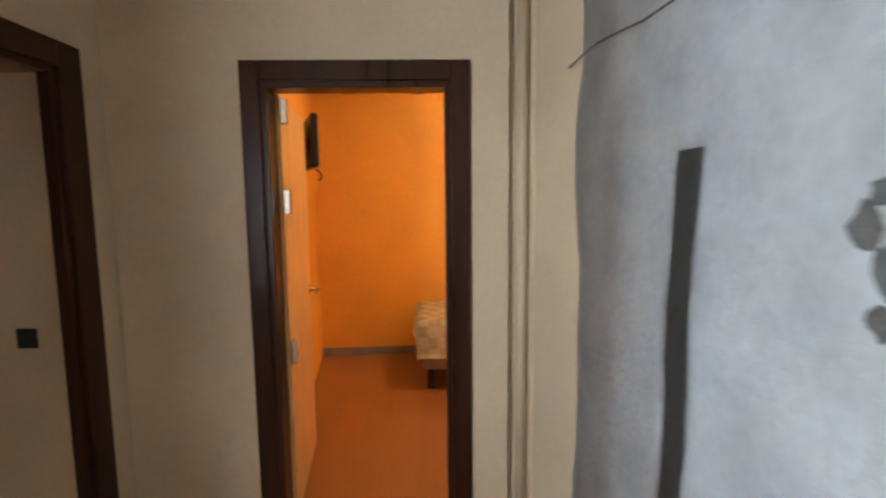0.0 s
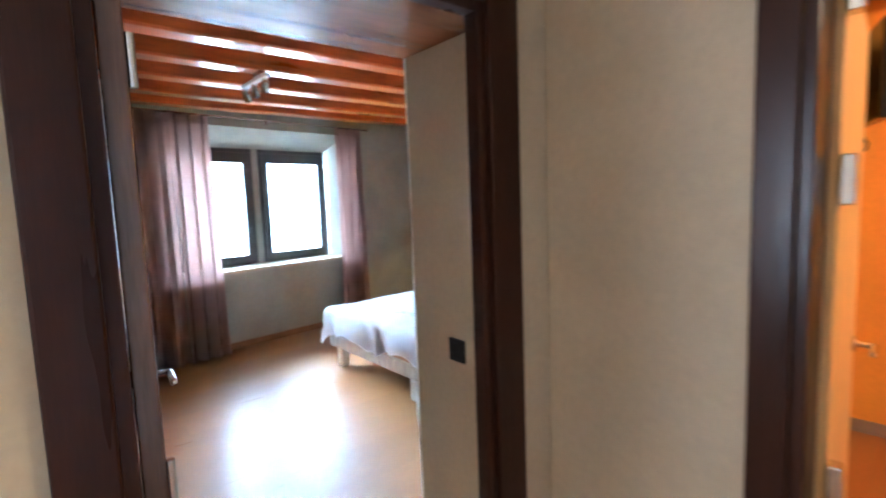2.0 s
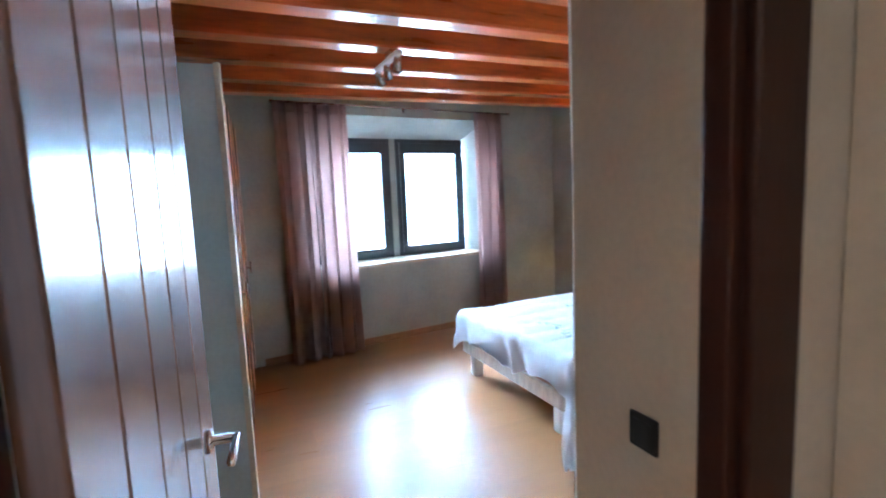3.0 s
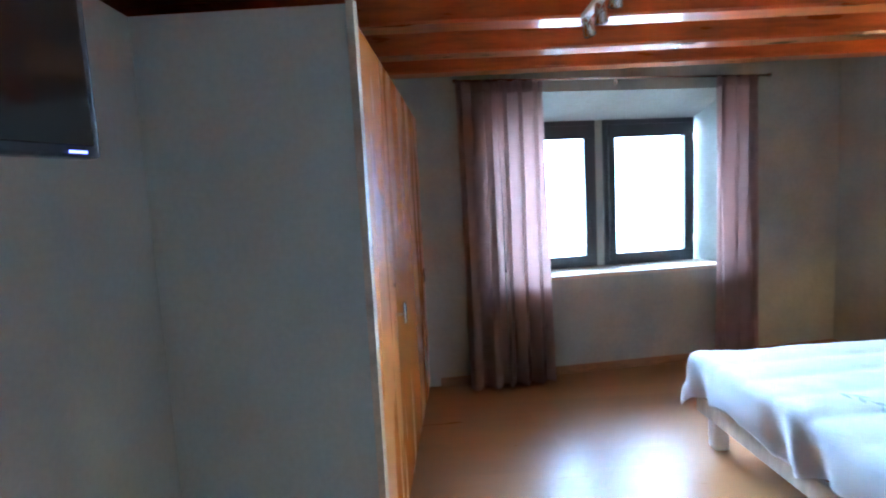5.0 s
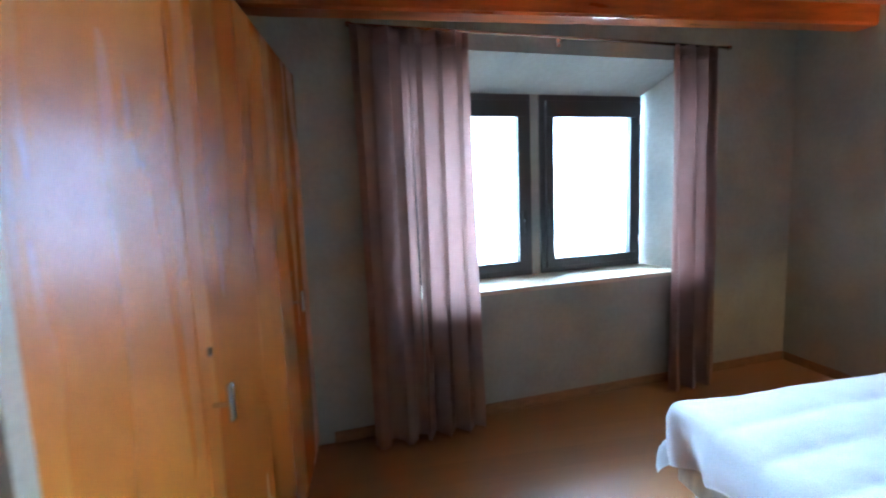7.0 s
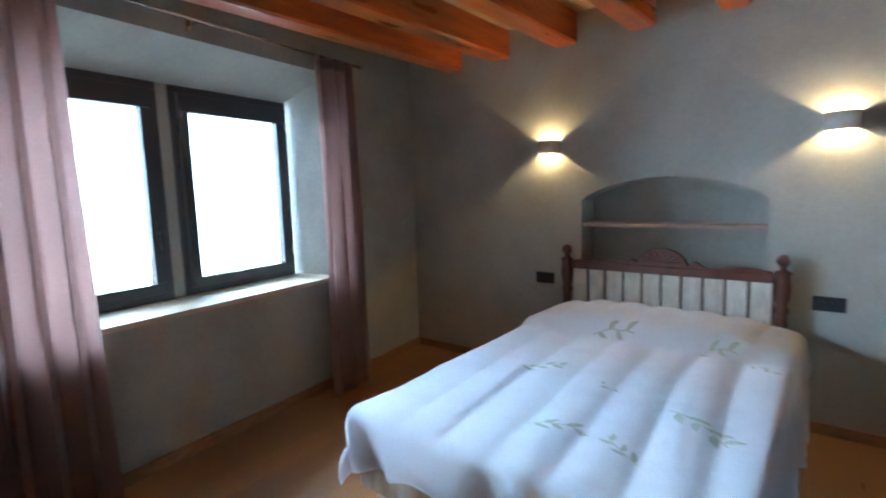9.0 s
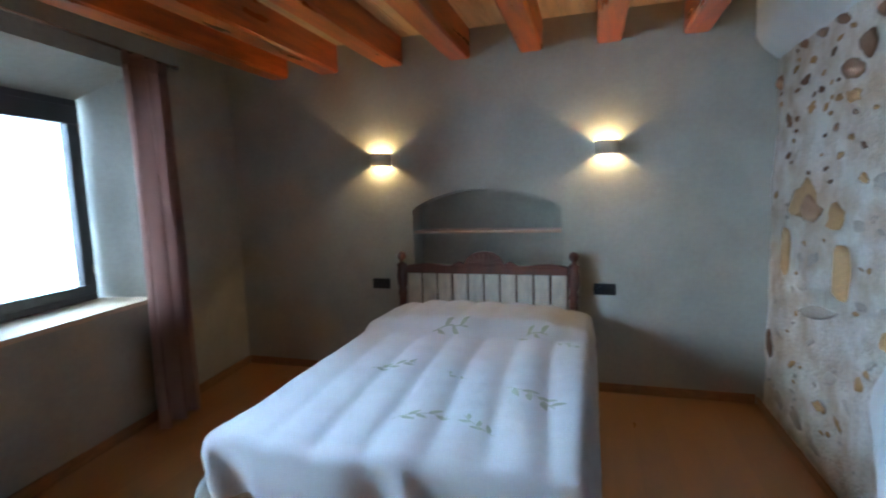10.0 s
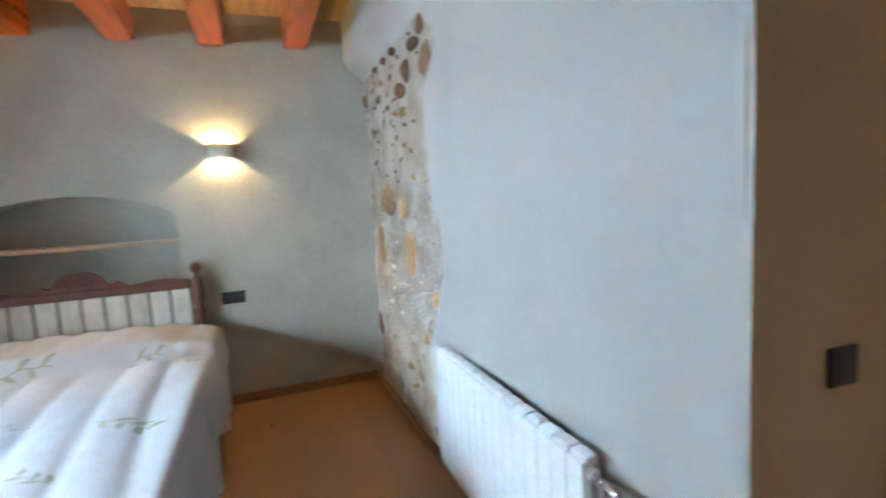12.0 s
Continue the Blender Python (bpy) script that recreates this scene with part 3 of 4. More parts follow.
# ---- television on its wall arm ----
root = empty("television", pose(-2.055, 1.267, 1.655, 0, 0, -26), "black flat television, switched off, on a wall arm", "television")
part("casing", box(0, -0.045, 0, 0.74, -0.004, 0.45, 0.006), M_BLACK, root)
part("screen", box(0.012, -0.006, 0.018, 0.728, 0.0, 0.438, 0.002), M_SCREEN, root, "glossy black screen")
part("standby_light", box(0.025, -0.001, 0.006, 0.050, 0.002, 0.010), M_LED, root, "small blue standby light")
inv = root.matrix_world.inverted()
bm = rod((0.37, -0.044, 0.22), inv @ Vector((-1.78, 0.861, 1.875)), 0.022)
box(0.29, -0.06, 0.13, 0.45, -0.045, 0.31, 0.004, bm)
part("wall_arm", bm, M_BLACK, root)


# ---- sconces ----
def sconce_shell(w, h, dp, t=0.006):
    """Half-round shade, open above and below, against the wall behind it (wall at y = 0, room at -y)."""
    n = 18
    out = bmesh.new()
    rings = []
    for r0, r1 in ((w, dp), (w - t, dp - t)):
        for z in (-h, h):
            rings.append([out.verts.new((r0 * math.cos(math.pi * k / n), -r1 * math.sin(math.pi * k / n) ** 0.7 if 0 < k < n else 0, z)) for k in range(n + 1)])
    ob_, ot, ib, it = rings
    for a, b in ((ob_, ot), (it, ib), (ot, it), (ib, ob_)):
        for k in range(n):
            out.faces.new((a[k], a[k + 1], b[k + 1], b[k]))
    return out


def sconce(x, y, z, rz, power, group, label):
    root = empty("wall_sconce", pose(x, y, z, 0, 0, rz), label, "wall lamp", group)
    part("shade", sconce_shell(0.082, 0.046, 0.10), M_SCONCE, root, "white half-round shade", True)
    part("back_plate", box(-0.076, -0.004, -0.04, 0.076, -0.0005, 0.04, 0.001), M_SCONCE, root)
    part("bulb", lathe([(0.004, -0.011), (0.010, -0.006), (0.010, 0.006), (0.004, 0.011)], 12, Matrix.Translation((0, -0.022, 0))), M_BULB, root, smooth=True)
    lm = lamp("sconce_light", "POINT", root.matrix_world @ Matrix.Translation((0, -0.047, 0)), power, WARM, 0.006)
    return root


sconce(-4.22, BED_WALL, 1.795, 0, SCONCE, "bed wall sconces", "lit half-round wall lamp throwing light up and down")
sconce(-2.483, BED_WALL, 1.80, 0, SCONCE, "bed wall sconces", "lit half-round wall lamp throwing light up and down")
sconce(1.02, 5.115, 1.95, -6.4, ORANGE_LIGHT, "orange room sconces", "lit half-round wall lamp on orange plaster")


# ---- sockets and switch ----
def socket(m, w, h, label, name, cat):
    root = empty(name, m, label, cat)
    part("plate", box(-w / 2, -0.010, -h / 2, w / 2, 0, h / 2, 0.003), M_BLACK, root)
    n = 2 if w > h else 1
    for k in range(n):
        cx = (k - (n - 1) / 2) * 0.07
        if name == "wall_socket":
            part("outlet", lathe([(0.021, 0), (0.021, 0.003), (0.017, 0.0035), (0.016, 0.001)], 18, Matrix.Translation((cx, -0.0105, 0)) @ pose(0, 0, 0, 90)), M_BLACK, root)
        else:
            part("rocker", box(cx - 0.025, -0.014, -0.03, cx + 0.025, -0.0105, 0.03, 0.002), M_BLACK, root)


socket(pose(-4.265, BED_WALL, 0.782), 0.155, 0.085, "black double wall socket beside the bed", "wall_socket", "socket")
socket(pose(-2.492, BED_WALL, 0.780), 0.155, 0.085, "black double wall socket beside the bed", "wall_socket", "socket")
rev = math.degrees(math.atan2(0.015, -0.533)) + 180
sx = -1.165
socket(pose(sx, 2.39 - 0.015 * (sx + 0.887) / 0.533, 1.0, 0, 0, rev), 0.082, 0.084, "black light switch on the door reveal", "light_switch", "switch")

# ---- niche shelf ----
thing("niche_shelf", box(NL + 0.002, BED_WALL + 0.03, 1.195, NR - 0.002, BED_WALL + 0.239, 1.218, 0.003), M_SHELF, "pale pine shelf board inside the niche", "shelf")

# ---- bed ----
root = empty("bed_frame", pose(-3.38, 4.4, 0), "dark wooden bed with turned posts and slatted headboard", "bed")
HBY = 1.05
for sxx in (-0.68, 0.67):
    prof = [(0.03, 0.0), (0.032, 0.70), (0.040, 0.72), (0.028, 0.76), (0.040, 0.80), (0.044, 0.86), (0.036, 0.93), (0.044, 0.955), (0.020, 0.968), (0.018, 0.985), (0.034, 1.005), (0.037, 1.025), (0.026, 1.05), (0.008, 1.06)]
    p = part("post", lathe(prof, 18, Matrix.Translation((sxx, HBY, 0))), M_CHEST, root, "turned post with a ball finial", True)
part("top_rail", box(-0.64, HBY - 0.022, 0.885, 0.63, HBY + 0.022, 0.945, 0.010), M_CHEST, root)
part("lower_rail", box(-0.64, HBY - 0.02, 0.50, 0.63, HBY + 0.02, 0.56, 0.008), M_CHEST, root)
def crest_height(x):
    a = abs(x)
    dome = 0.118 * max(0.0, 1 - (a / 0.155) ** 2) ** 0.5
    shoulder = 0.038 * math.exp(-((a - 0.20) / 0.045) ** 2) + 0.022 * math.exp(-((a - 0.47) / 0.13) ** 2)
    return 0.944 + max(dome, shoulder)


crest = [(-0.62, HBY - 0.018, 0.935)] + [(-0.62 + 1.24 * k / 70, HBY - 0.018, crest_height(-0.62 + 1.24 * k / 70)) for k in range(71)] + [(0.62, HBY - 0.018, 0.935)]
part("crest", extrude(crest, (0, 0.036, 0)), M_CHEST, root, "carved arched crest")
bm = bmesh.new()
for k in range(9):
    a = math.pi * (k + 0.5) / 9
    rod((0.0, HBY - 0.020, 0.965), (0.13 * math.cos(a), HBY - 0.020, 0.965 + 0.075 * math.sin(a)), 0.006, 6, bm)
part("carving", bm, M_CHEST, root)
for k in range(10):
    x0 = -0.635 + k * 0.1265
    part("slat", box(x0 + 0.006, HBY - 0.012, 0.555, x0 + 0.118, HBY + 0.012, 0.89, 0.009), M_PALE, root)
part("backing", box(-0.64, HBY + 0.013, 0.55, 0.63, HBY + 0.020, 0.89), M_CHEST, root)
for sxx in (-0.70, 0.68):
    part("side_rail", box(sxx - 0.015, -1.02, 0.20, sxx + 0.015, HBY - 0.03, 0.31, 0.006), M_SKIRT, root)
part("foot_rail", box(-0.70, -1.055, 0.20, 0.68, -1.022, 0.31, 0.006), M_PALE, root)
for sxx in (-0.60, 0.56):
    part("leg", box(sxx - 0.045, -1.015, 0, sxx + 0.045, -0.93, 0.31, 0.02, seg=3), M_DUVET, root, "white padded leg", True)
thing("mattress", box(-4.04, 3.42, 0.312, -2.72, 5.40, 0.515, 0.05, seg=4), M_DUVET, "white mattress on the wooden bed base", "mattress", smooth=True)


# the bedspread: a sheet whose excess hangs over the sides, lower at the corners
XL, XR, YF, YH, BT = -4.085, -2.64, 3.37, 5.40, 0.553


def bed_top(x, y):
    q = (x - XL) / (XR - XL)
    z = BT + 0.019 * abs(math.sin(math.pi * (q * 6.5 + 0.25 * math.sin(y * 1.7)))) ** 0.7 + 0.010 * noise.noise((x * 3.2, y * 2.4, 4)) + 0.004 * noise.noise((x * 11, y * 9, 4))
    hump = max(0.0, min(1.0, (y - 4.84) / 0.11))
    z += 0.11 * hump * hump * (3 - 2 * hump) * (1 - 0.55 * abs(2 * q - 1) ** 4)
    return z


def spread(px, py):
    ex = max(XL - px, 0, px - XR)
    ey = max(YF - py, 0)
    x, y = min(max(px, XL), XR), min(max(py, YF), YH)
    e = math.hypot(ex, ey)
    if e > 0:
        e *= 1 + 0.10 * (2 * ex * ey / (e * e))
    z = bed_top(x, y)
    if e > 0:
        r = 0.05
        a = min(e / r, math.pi / 2)
        out = r * math.sin(a)
        drop = r * (1 - math.cos(a)) + max(0, e - r * math.pi / 2)
        ripple = 0.030 * min(1, drop / 0.2) * math.sin(15 * (py if ex > ey else px) + 2.2 * math.sin(7 * (px + py)))
        corner = 2 * ex * ey / (ex * ex + ey * ey)
        out += ripple + 0.05 * drop + (0.36 if px > XR else 0.05) * drop * corner ** 2
        h2 = math.hypot(ex, ey)
        x += out * (ex / h2) * (1 if px > XR else -1)
        y -= out * ey / h2
        z = max(z - drop, 0.012 + 0.01 * (1 + math.sin(9 * (px - py))))
    return Vector((x, y, z))


DL, DR, DF = 0.24, 0.47, 0.27


def spread_uv(u, v):
    fl = DF + 0.05 * math.sin(u * 17) * (0.3 + u) + 0.22 * max(0, u - 0.84) / 0.16
    return spread(XL - DL - 0.02 * math.sin(v * 21) + u * (XR - XL + DL + DR), YF - fl + v * (YH - YF + fl))


bm = grid(spread_uv, 110, 120)
bmesh.ops.solidify(bm, geom=bm.faces[:], thickness=0.006)
bedspread = thing("bedspread", bm, M_DUVET, "white quilted bedspread with sage leaf prints, over pillows", "bedspread", smooth=True)


def sprig(cx, cy, ang, size, n):
    """A printed sprig lying on the bedspread: a bent stem and pointed leaves."""
    bm = bmesh.new()
    ca, sa = math.cos(ang), math.sin(ang)

    def put(a, b):
        x, y = cx + (a * ca - b * sa) * size, cy + (a * sa + b * ca) * size
        x = min(max(x, XL + 0.02), XR - 0.01)
        return (x, y, bed_top(x, y) + 0.0055)

    def strip(pts, w):
        rows = []
        for i, (a, b) in enumerate(pts):
            a2, b2 = pts[min(i + 1, len(pts) - 1)]
            a1, b1 = pts[max(i - 1, 0)]
            L = math.hypot(a2 - a1, b2 - b1) or 1
            nx, ny = -(b2 - b1) / L * w[i], (a2 - a1) / L * w[i]
            rows.append((bm.verts.new(put(a + nx, b + ny)), bm.verts.new(put(a - nx, b - ny))))
        for p, q in zip(rows, rows[1:]):
            bm.faces.new((p[0], p[1], q[1], q[0]))
    stem = [(k / 14, 0.12 * math.sin(k / 14 * 2.6)) for k in range(15)]
    strip(stem, [0.010] * 15)
    for j in range(n):
        a0, b0 = stem[2 + j * 12 // n]
        side = 1 if j % 2 else -1
        la = side * (0.75 + 0.15 * (j % 3))
        ln = 0.32 - 0.03 * (j % 3)
        pts = [(a0 + ln * k / 10 * math.cos(la * (1 - 0.03 * k)), b0 + ln * k / 10 * math.sin(la * (1 - 0.03 * k))) for k in range(11)]
        strip(pts, [0.052 * math.sin(math.pi * (k / 10) ** 0.8) + 0.002 for k in range(11)])
    part("leaf_print", bm, M_PRINT, bedspread, "sage green printed sprig")


for cx, cy, a, sz, n in ((-3.75, 4.15, 0.5, 0.26, 6), (-2.98, 4.05, -0.7, 0.30, 6), (-3.2, 4.12, 2.6, 0.14, 3), (-3.62, 4.86, 0.05, 0.24, 4), (-3.05, 4.84, 0.1, 0.20, 4),
                          (-2.80, 4.80, -0.6, 0.16, 4), (-3.40, 3.62, 0.3, 0.24, 5), (-2.95, 3.58, 2.4, 0.2, 5)):
    sprig(cx, cy, a, sz, n)

# ---- radiator ----
RY0, RY1, RZ0, RZ1 = 2.76, 3.91, 0.10, 0.705
root = empty("radiator", pose(WHITE - 0.005, RY0, RZ0), "white sectional aluminium radiator under bare plaster", "radiator")
nsec = 15
sw_ = (RY1 - RY0) / nsec
h = RZ1 - RZ0
for k in range(nsec):
    y0 = k * sw_
    bm = box(-0.115, y0 + 0.004, 0.03, -0.100, y0 + sw_ - 0.004, h - 0.012, 0.005)
    box(-0.098, y0 + sw_ / 2 - 0.006, 0.03, -0.062, y0 + sw_ / 2 + 0.006, h - 0.03, 0.002, bm, seg=1)
    box(-0.060, y0 + 0.006, 0.03, -0.052, y0 + sw_ - 0.006, h - 0.03, 0.003, bm, seg=1)
    box(-0.104, y0 + 0.003, h - 0.030, -0.056, y0 + sw_ - 0.003, h, 0.010, bm)
    part("section", bm, M_RAD, root)
for z in (0.05, h - 0.05):
    part("header_pipe", rod((-0.080, -0.01, z), (-0.080, RY1 - RY0 + 0.01, z), 0.018), M_RAD, root, smooth=True)
for y in (0.25, RY1 - RY0 - 0.25):
    part("bracket", box(-0.055, y - 0.012, h - 0.12, 0.012, y + 0.012, h - 0.09, 0.002), M_RAD, root)
bm = rod((-0.080, -0.01, h - 0.05), (-0.080, -0.055, h - 0.05), 0.014)
lathe([(0.017, 0), (0.021, 0.01), (0.021, 0.05), (0.016, 0.056)], 16, Matrix.Translation((-0.080, -0.055, h - 0.05)) @ pose(0, 0, 0, 90), bm)
part("valve", bm, M_STEEL, root, "grey metal radiator valve", True)
part("feed_pipe", rod((-0.080, -0.045, h - 0.05), (-0.080, -0.045, -0.10), 0.008), M_STEEL, root, smooth=True)

# ---- ceiling spots ----
root = empty("ceiling_spotlight", pose(-3.55, 2.65, 2.515), "white bar spotlight with three small heads", "spotlight")
part("canopy", box(-0.06, -0.03, -0.03, 0.06, 0.03, 0.006, 0.006), M_STEEL, root)
part("bar", box(-0.33, -0.025, -0.058, 0.15, 0.025, -0.03, 0.008), M_RAD, root, "white painted bar")
for k, hx in enumerate((-0.29, -0.10, 0.10)):
    m = Matrix.Translation((hx, 0, -0.11)) @ pose(0, 0, 0, 25 - 10 * k, 35)
    head = part("spot_head", lathe([(0.012, 0.05), (0.024, 0.045), (0.032, -0.03), (0.034, -0.045), (0.029, -0.043), (0.02, -0.01)], 18, m), M_STEEL, root, smooth=True)
    part("neck", rod((hx, 0, -0.055), (hx, 0, -0.075), 0.006), M_STEEL, root)

# ---- bare stone ----
def mortar(u, v):
    z = v * 2.62
    hi = BED_WALL
    lo = stone_edge(z) - 0.05
    y = lo + u * (hi - lo)
    return (WHITE - 0.012 - 0.022 * noise.noise((y * 3, z * 3, 11)) - 0.010 * noise.noise((y * 12, z * 12, 3)), y, z)


bm = grid(mortar, 50, 90)
bmesh.ops.solidify(bm, geom=bm.faces[:], thickness=-0.01)
stonewall = thing("wall_stone", bm, M_MORTAR, "bare rubble stone in pale lime mortar", "wall", kind="structure", smooth=True)
rnd = random.Random(5)


def stone_mesh(mat, seed, sharp=0.0):
    r = random.Random(seed)
    tmp = bmesh.new()
    bmesh.ops.create_icosphere(tmp, subdivisions=2, radius=1)
    off = r.random() * 50
    for v in tmp.verts:
        c = v.co.copy()
        k = 1 + 0.8 * noise.noise(c * 1.3 + Vector((off, 0, 0))) + 0.3 * noise.noise(c * 3 + Vector((0, off, 0)))
        if sharp:
            c = Vector((c.x, math.copysign(abs(c.y) ** (1 - sharp), c.y), math.copysign(abs(c.z) ** (1 - sharp), c.z)))
            k = 1 + 0.3 * (k - 1)
        v.co = Vector((c.x * 0.8, c.y * k, c.z * k))
    for f in [f for f in tmp.faces if f.calc_center_median().x > 0.45]:
        tmp.faces.remove(f)
    return mesh_of(tmp, "stone", mat, True)


pools = {k: [stone_mesh(m, 10 * i + j, sh) for j in range(5)]
         for i, (k, m, sh) in enumerate((("o", M_ST1, 0), ("b", M_ST2, 0), ("p", M_ST3, 0), ("block", M_ST1, 0.55)))}
placed = []


def lay(y, z, ry, rz, kind, turn=0, proud=0.018):
    placed.append((y, z, ry, rz))
    m = Matrix.Translation((WHITE - 0.014 - 0.022 * noise.noise((y * 3, z * 3, 11)), y, z)) @ pose(0, 0, 0, turn) @ Matrix.Diagonal((proud, ry, rz, 1))
    piece("stone", pools[kind][rnd.randrange(5)], stonewall, m)


# the stones that stand out: a broken arch stone, two upright blocks, dark ones under the plaster lip
lay(4.98, 1.42, 0.20, 0.115, "o", 0, 0.03)
lay(4.86, 1.36, 0.12, 0.07, "b", 10, 0.034)
lay(4.62, 1.33, 0.08, 0.06, "o", 0, 0.024)
lay(5.26, 1.09, 0.07, 0.15, "block", 0, 0.022)
lay(4.54, 1.07, 0.085, 0.135, "block", 0, 0.022)
lay(4.05, 2.06, 0.10, 0.085, "b", 0, 0.040)
lay(4.26, 2.20, 0.085, 0.035, "b", 0, 0.030)
lay(4.40, 2.11, 0.07, 0.060, "b", 15, 0.032)
lay(4.53, 2.02, 0.09, 0.045, "b", 0, 0.030)
lay(5.42, 2.14, 0.06, 0.045, "b", 0, 0.030)
lay(4.13, 2.25, 0.05, 0.050, "b", 30, 0.022)
for y in (4.66, 4.86, 5.08):
    lay(y, 2.27 + 0.02 * rnd.random(), 0.06, 0.025, "b", 10, 0.024)
lay(4.24, 1.51, 0.08, 0.030, "p", 0, 0.022)
lay(4.12, 0.87, 0.055, 0.058, "o", 0, 0.022)
lay(4.30, 0.61, 0.030, 0.030, "o", 0, 0.02)
lay(4.77, 0.83, 0.18, 0.030, "p", -12, 0.018)
lay(4.93, 0.94, 0.07, 0.030, "p", 0, 0.02)
lay(5.42, 0.46, 0.05, 0.080, "b", 0, 0.02)
for y, z in ((5.23, 0.15), (4.97, 0.16), (4.73, 0.13)):
    lay(y, z, 0.07, 0.040, "p", 20, 0.018)
# the upper half is peppered with small brown stones, the lower half nearly all limewashed mortar
tries = 0
while len(placed) < 115 and tries < 5000:
    tries += 1
    z = 2.27 - 2.2 * rnd.random() ** 1.7
    y = stone_edge(z) + 0.05 + rnd.random() * (BED_WALL - 0.05 - stone_edge(z))
    high = z > 1.5
    rz = 0.009 + 0.022 * rnd.random() ** 2
    ry = rz * rnd.uniform(1.4, 2.6)
    if y > BED_WALL - ry - 0.02 or any(abs(y - a) < (ry + c) * 1.15 and abs(z - b) < (rz + d) * 1.15 for a, b, c, d in placed):
        continue
    lay(y, z, ry, rz, rnd.choice("obbo" if high else "pppo"), rnd.uniform(-35, 35), 0.006 + 0.009 * rnd.random())

# ---- orange room ----
root = empty("single_bed", pose(1.32, 4.55, 0), "low single bed under a yellow checked blanket", "bed")


def blanket(u, v):
    px, py = -0.98 + u * 1.96, -0.62 + v * 1.24
    ex, ey = max(abs(px) - 0.90, 0), max(abs(py) - 0.38, 0)
    e = math.hypot(ex, ey)
    x, y = max(-0.90, min(0.90, px)), max(-0.38, min(0.38, py))
    z = 0.585 + 0.012 * noise.noise((px * 4, py * 4, 1)) - 1.25 * e
    out = min(e, 0.04) + 0.012 * math.sin(18 * (px + py)) * min(1, e * 6)
    if e > 0:
        x += math.copysign(out * ex / e, px)
        y += math.copysign(out * ey / e, py)
    return (x, y, z)


bm = grid(blanket, 40, 30)
bmesh.ops.solidify(bm, geom=bm.faces[:], thickness=0.008)
part("blanket", bm, M_CHECK, root, "yellow checked wool blanket", True)
part("mattress", box(-0.88, -0.37, 0.28, 0.88, 0.37, 0.57, 0.04), M_DUVET, root)
part("base", box(-0.87, -0.36, 0.17, 0.87, 0.36, 0.278, 0.01), M_SKIRT, root)
for a in (-0.8, 0.8):
    for b in (-0.3, 0.3):
        part("leg", box(a - 0.03, b - 0.03, 0, a + 0.03, b + 0.03, 0.17, 0.006), M_DARK, root)
root = empty("wall_television", pose(-0.27, 3.70, 1.76, 0, 0, 110), "small black television on a wall bracket", "television")
part("casing", box(-0.26, -0.02, 0, 0.26, 0.02, 0.33, 0.006), M_BLACK, root)
part("screen", box(-0.25, -0.024, 0.012, 0.25, -0.021, 0.318), M_SCREEN, root)
part("bracket", box(-0.04, 0.02, 0.12, 0.04, 0.135, 0.2, 0.004), M_BLACK, root)
bm = bmesh.new()
hook = [(-0.495, 4.80, 1.82), (-0.46, 4.80, 1.80), (-0.44, 4.80, 1.76), (-0.445, 4.80, 1.73), (-0.47, 4.80, 1.72)]
for a, b in zip(hook, hook[1:]):
    rod(a, b, 0.007, 8, bm)
thing("wall_hook", bm, M_BLACK, "small dark hook below the television", "hook")

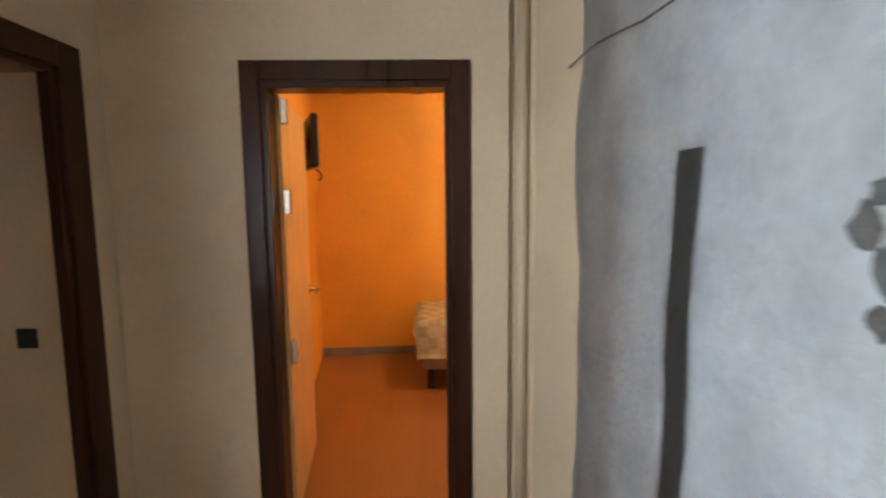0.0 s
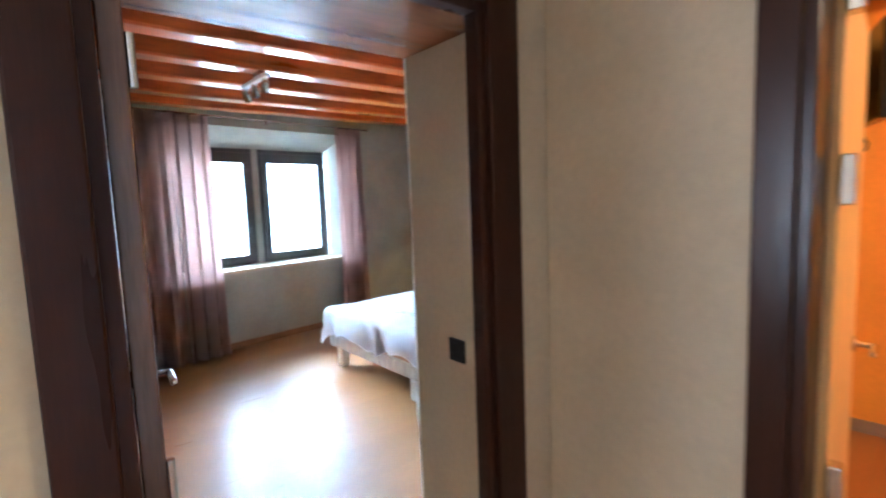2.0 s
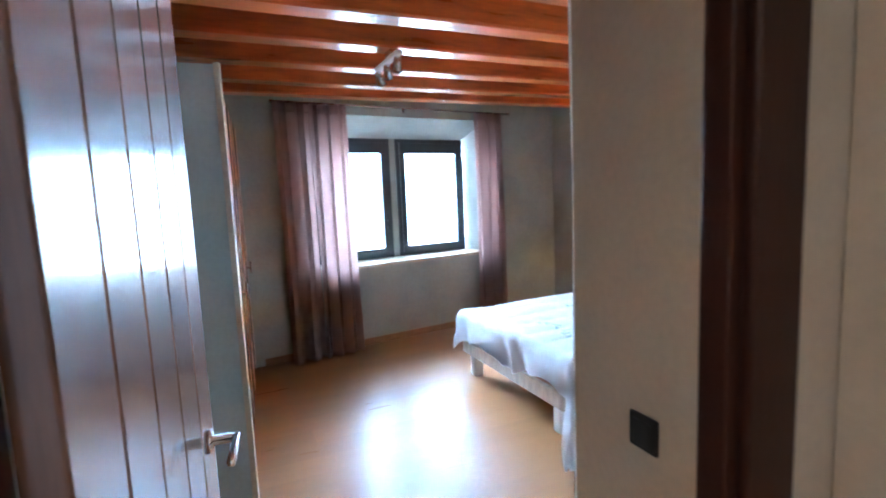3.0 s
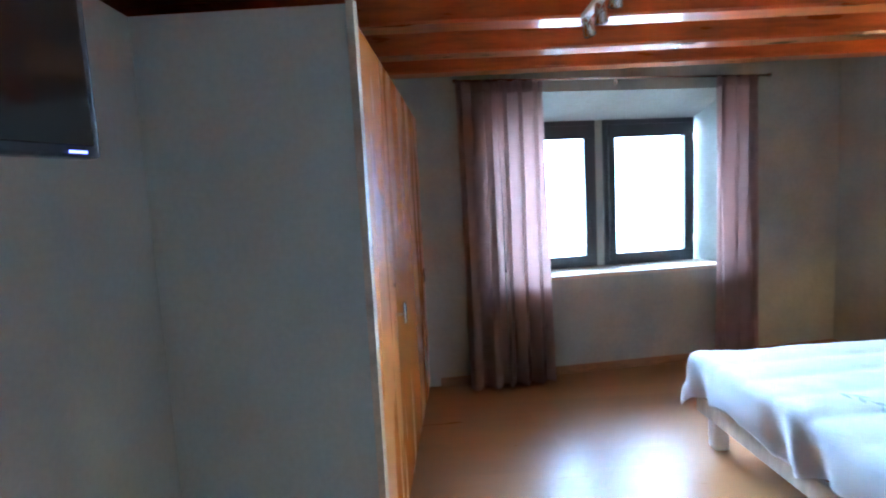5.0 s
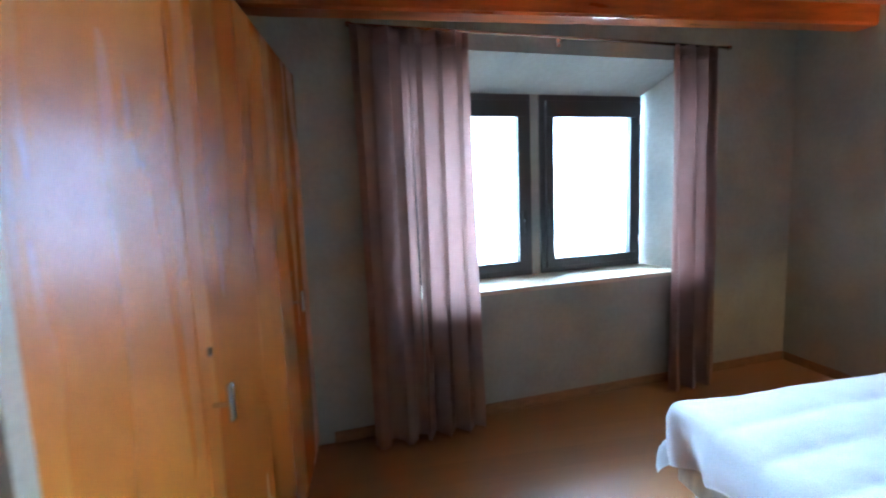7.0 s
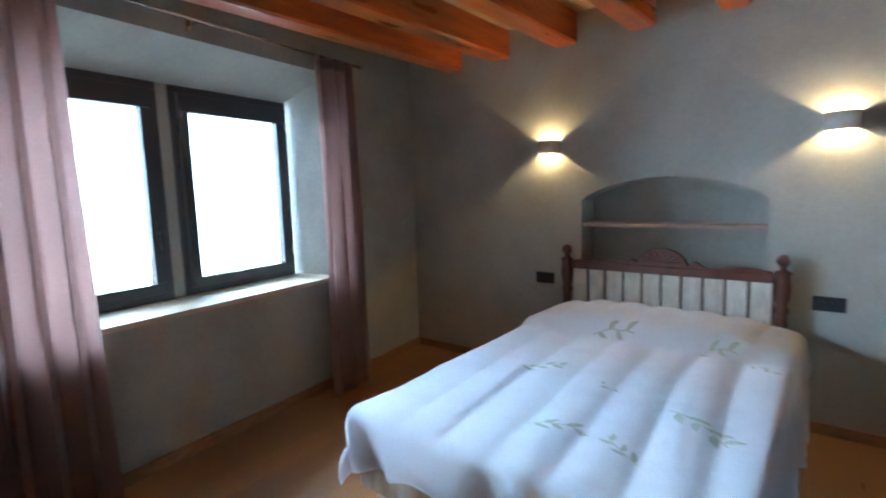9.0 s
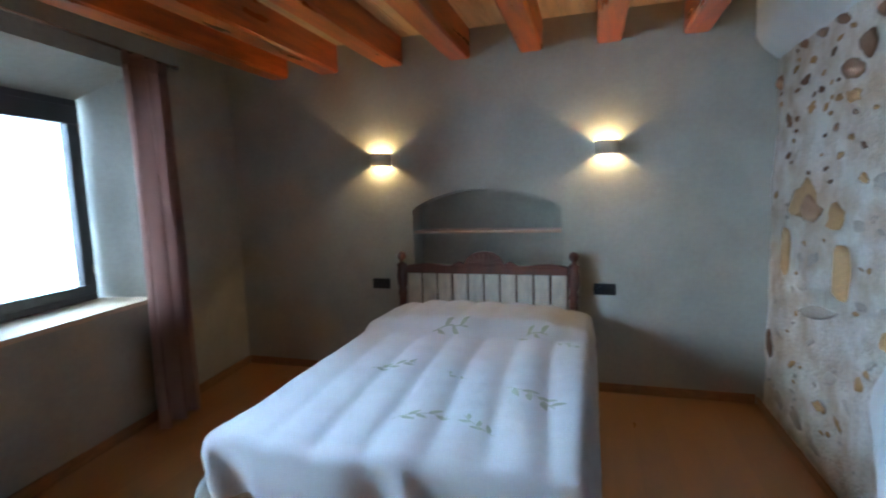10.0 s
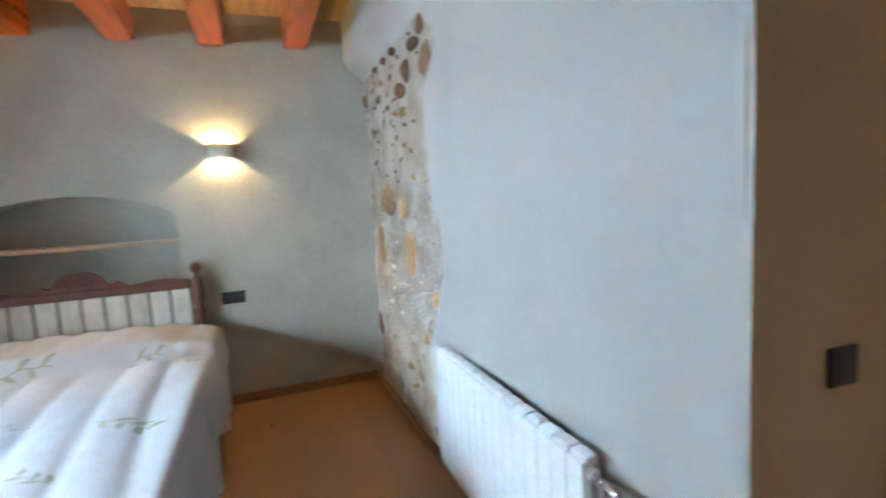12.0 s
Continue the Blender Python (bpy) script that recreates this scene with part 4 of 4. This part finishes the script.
# ---- hall details ----
thing("wall_pipe", rod((0.935, 2.53, 0), (0.935, 2.53, 2.6), 0.022, 14), M_HALL, "painted vertical pipe in the hall corner", "pipe", smooth=True)
bm = bmesh.new()
pts = [(1.09, 1.0 + 0.17 * k, 1.985 + 0.013 * k + 0.012 * math.sin(k * 1.3)) for k in range(9)]
for a, b in zip(pts, pts[1:]):
    rod(a, b, 0.003, 6, bm)
thing("wall_cable", bm, M_BLACK, "thin dark cable along the rough wall", "cable")
hs = [stone_mesh(M_SLATE, 70 + j) for j in range(4)]
hallst = bpy.data.objects["wall_hall_east"]
for y, z, ry, rz in ((0.985, 1.53, 0.03, 0.04), (0.93, 1.47, 0.045, 0.045), (0.96, 1.58, 0.03, 0.022), (0.90, 1.55, 0.04, 0.04), (0.95, 1.41, 0.03, 0.025), (0.88, 1.41, 0.04, 0.035)):
    piece("stone", hs[int(y * 100) % 4], hallst, Matrix.Translation((1.115, y, z)) @ Matrix.Diagonal((0.035, ry, rz, 1)))
# round ceiling lamp, out of view, added to light the orange room evenly
root = empty("added_ceiling_lamp", pose(1.45, 3.55, 2.74), "unseen round ceiling lamp, added to light the orange room", "ceiling lamp")
part("base", lathe([(0.06, 0), (0.06, -0.03), (0.03, -0.04), (0.03, -0.06)], 18), M_STEEL, root)
part("rim", lathe([(0.10, -0.055), (0.11, -0.06), (0.11, -0.07), (0.10, -0.075)], 24), M_STEEL, root)
lamp("orange_fill_light", "POINT", pose(1.45, 3.55, 2.50), 44, (1.0, 0.80, 0.50), 0.09)
# floor planks, laid along y
fl = bpy.data.objects["floor"]


def plank_mesh(w, length):
    return mesh_of(box(0, 0, -0.012, w, length, 0.0), "plank", M_FLOOR)


PW, PL = 0.19, 1.29
full = plank_mesh(PW, PL)
for (x0, x1, y0, y1) in ((-5.75, -0.90, 0.9, 5.55), (-0.90, 1.19, -2.4, 2.55), (-0.90, 2.48, 2.55, 5.2)):
    i, x = 0, x0
    while x < x1:
        w = min(PW, x1 - x)
        y = y0 - ((i * 0.47) % 1) * PL
        while y < y1:
            a, b = max(y, y0), min(y + PL, y1)
            if b - a > 0.02:
                me = full if (b - a > PL - 1e-4 and w > PW - 1e-4) else plank_mesh(w, b - a)
                piece("plank", me, fl, Matrix.Translation((x, a, 0)))
            y += PL
        x += PW
        i += 1
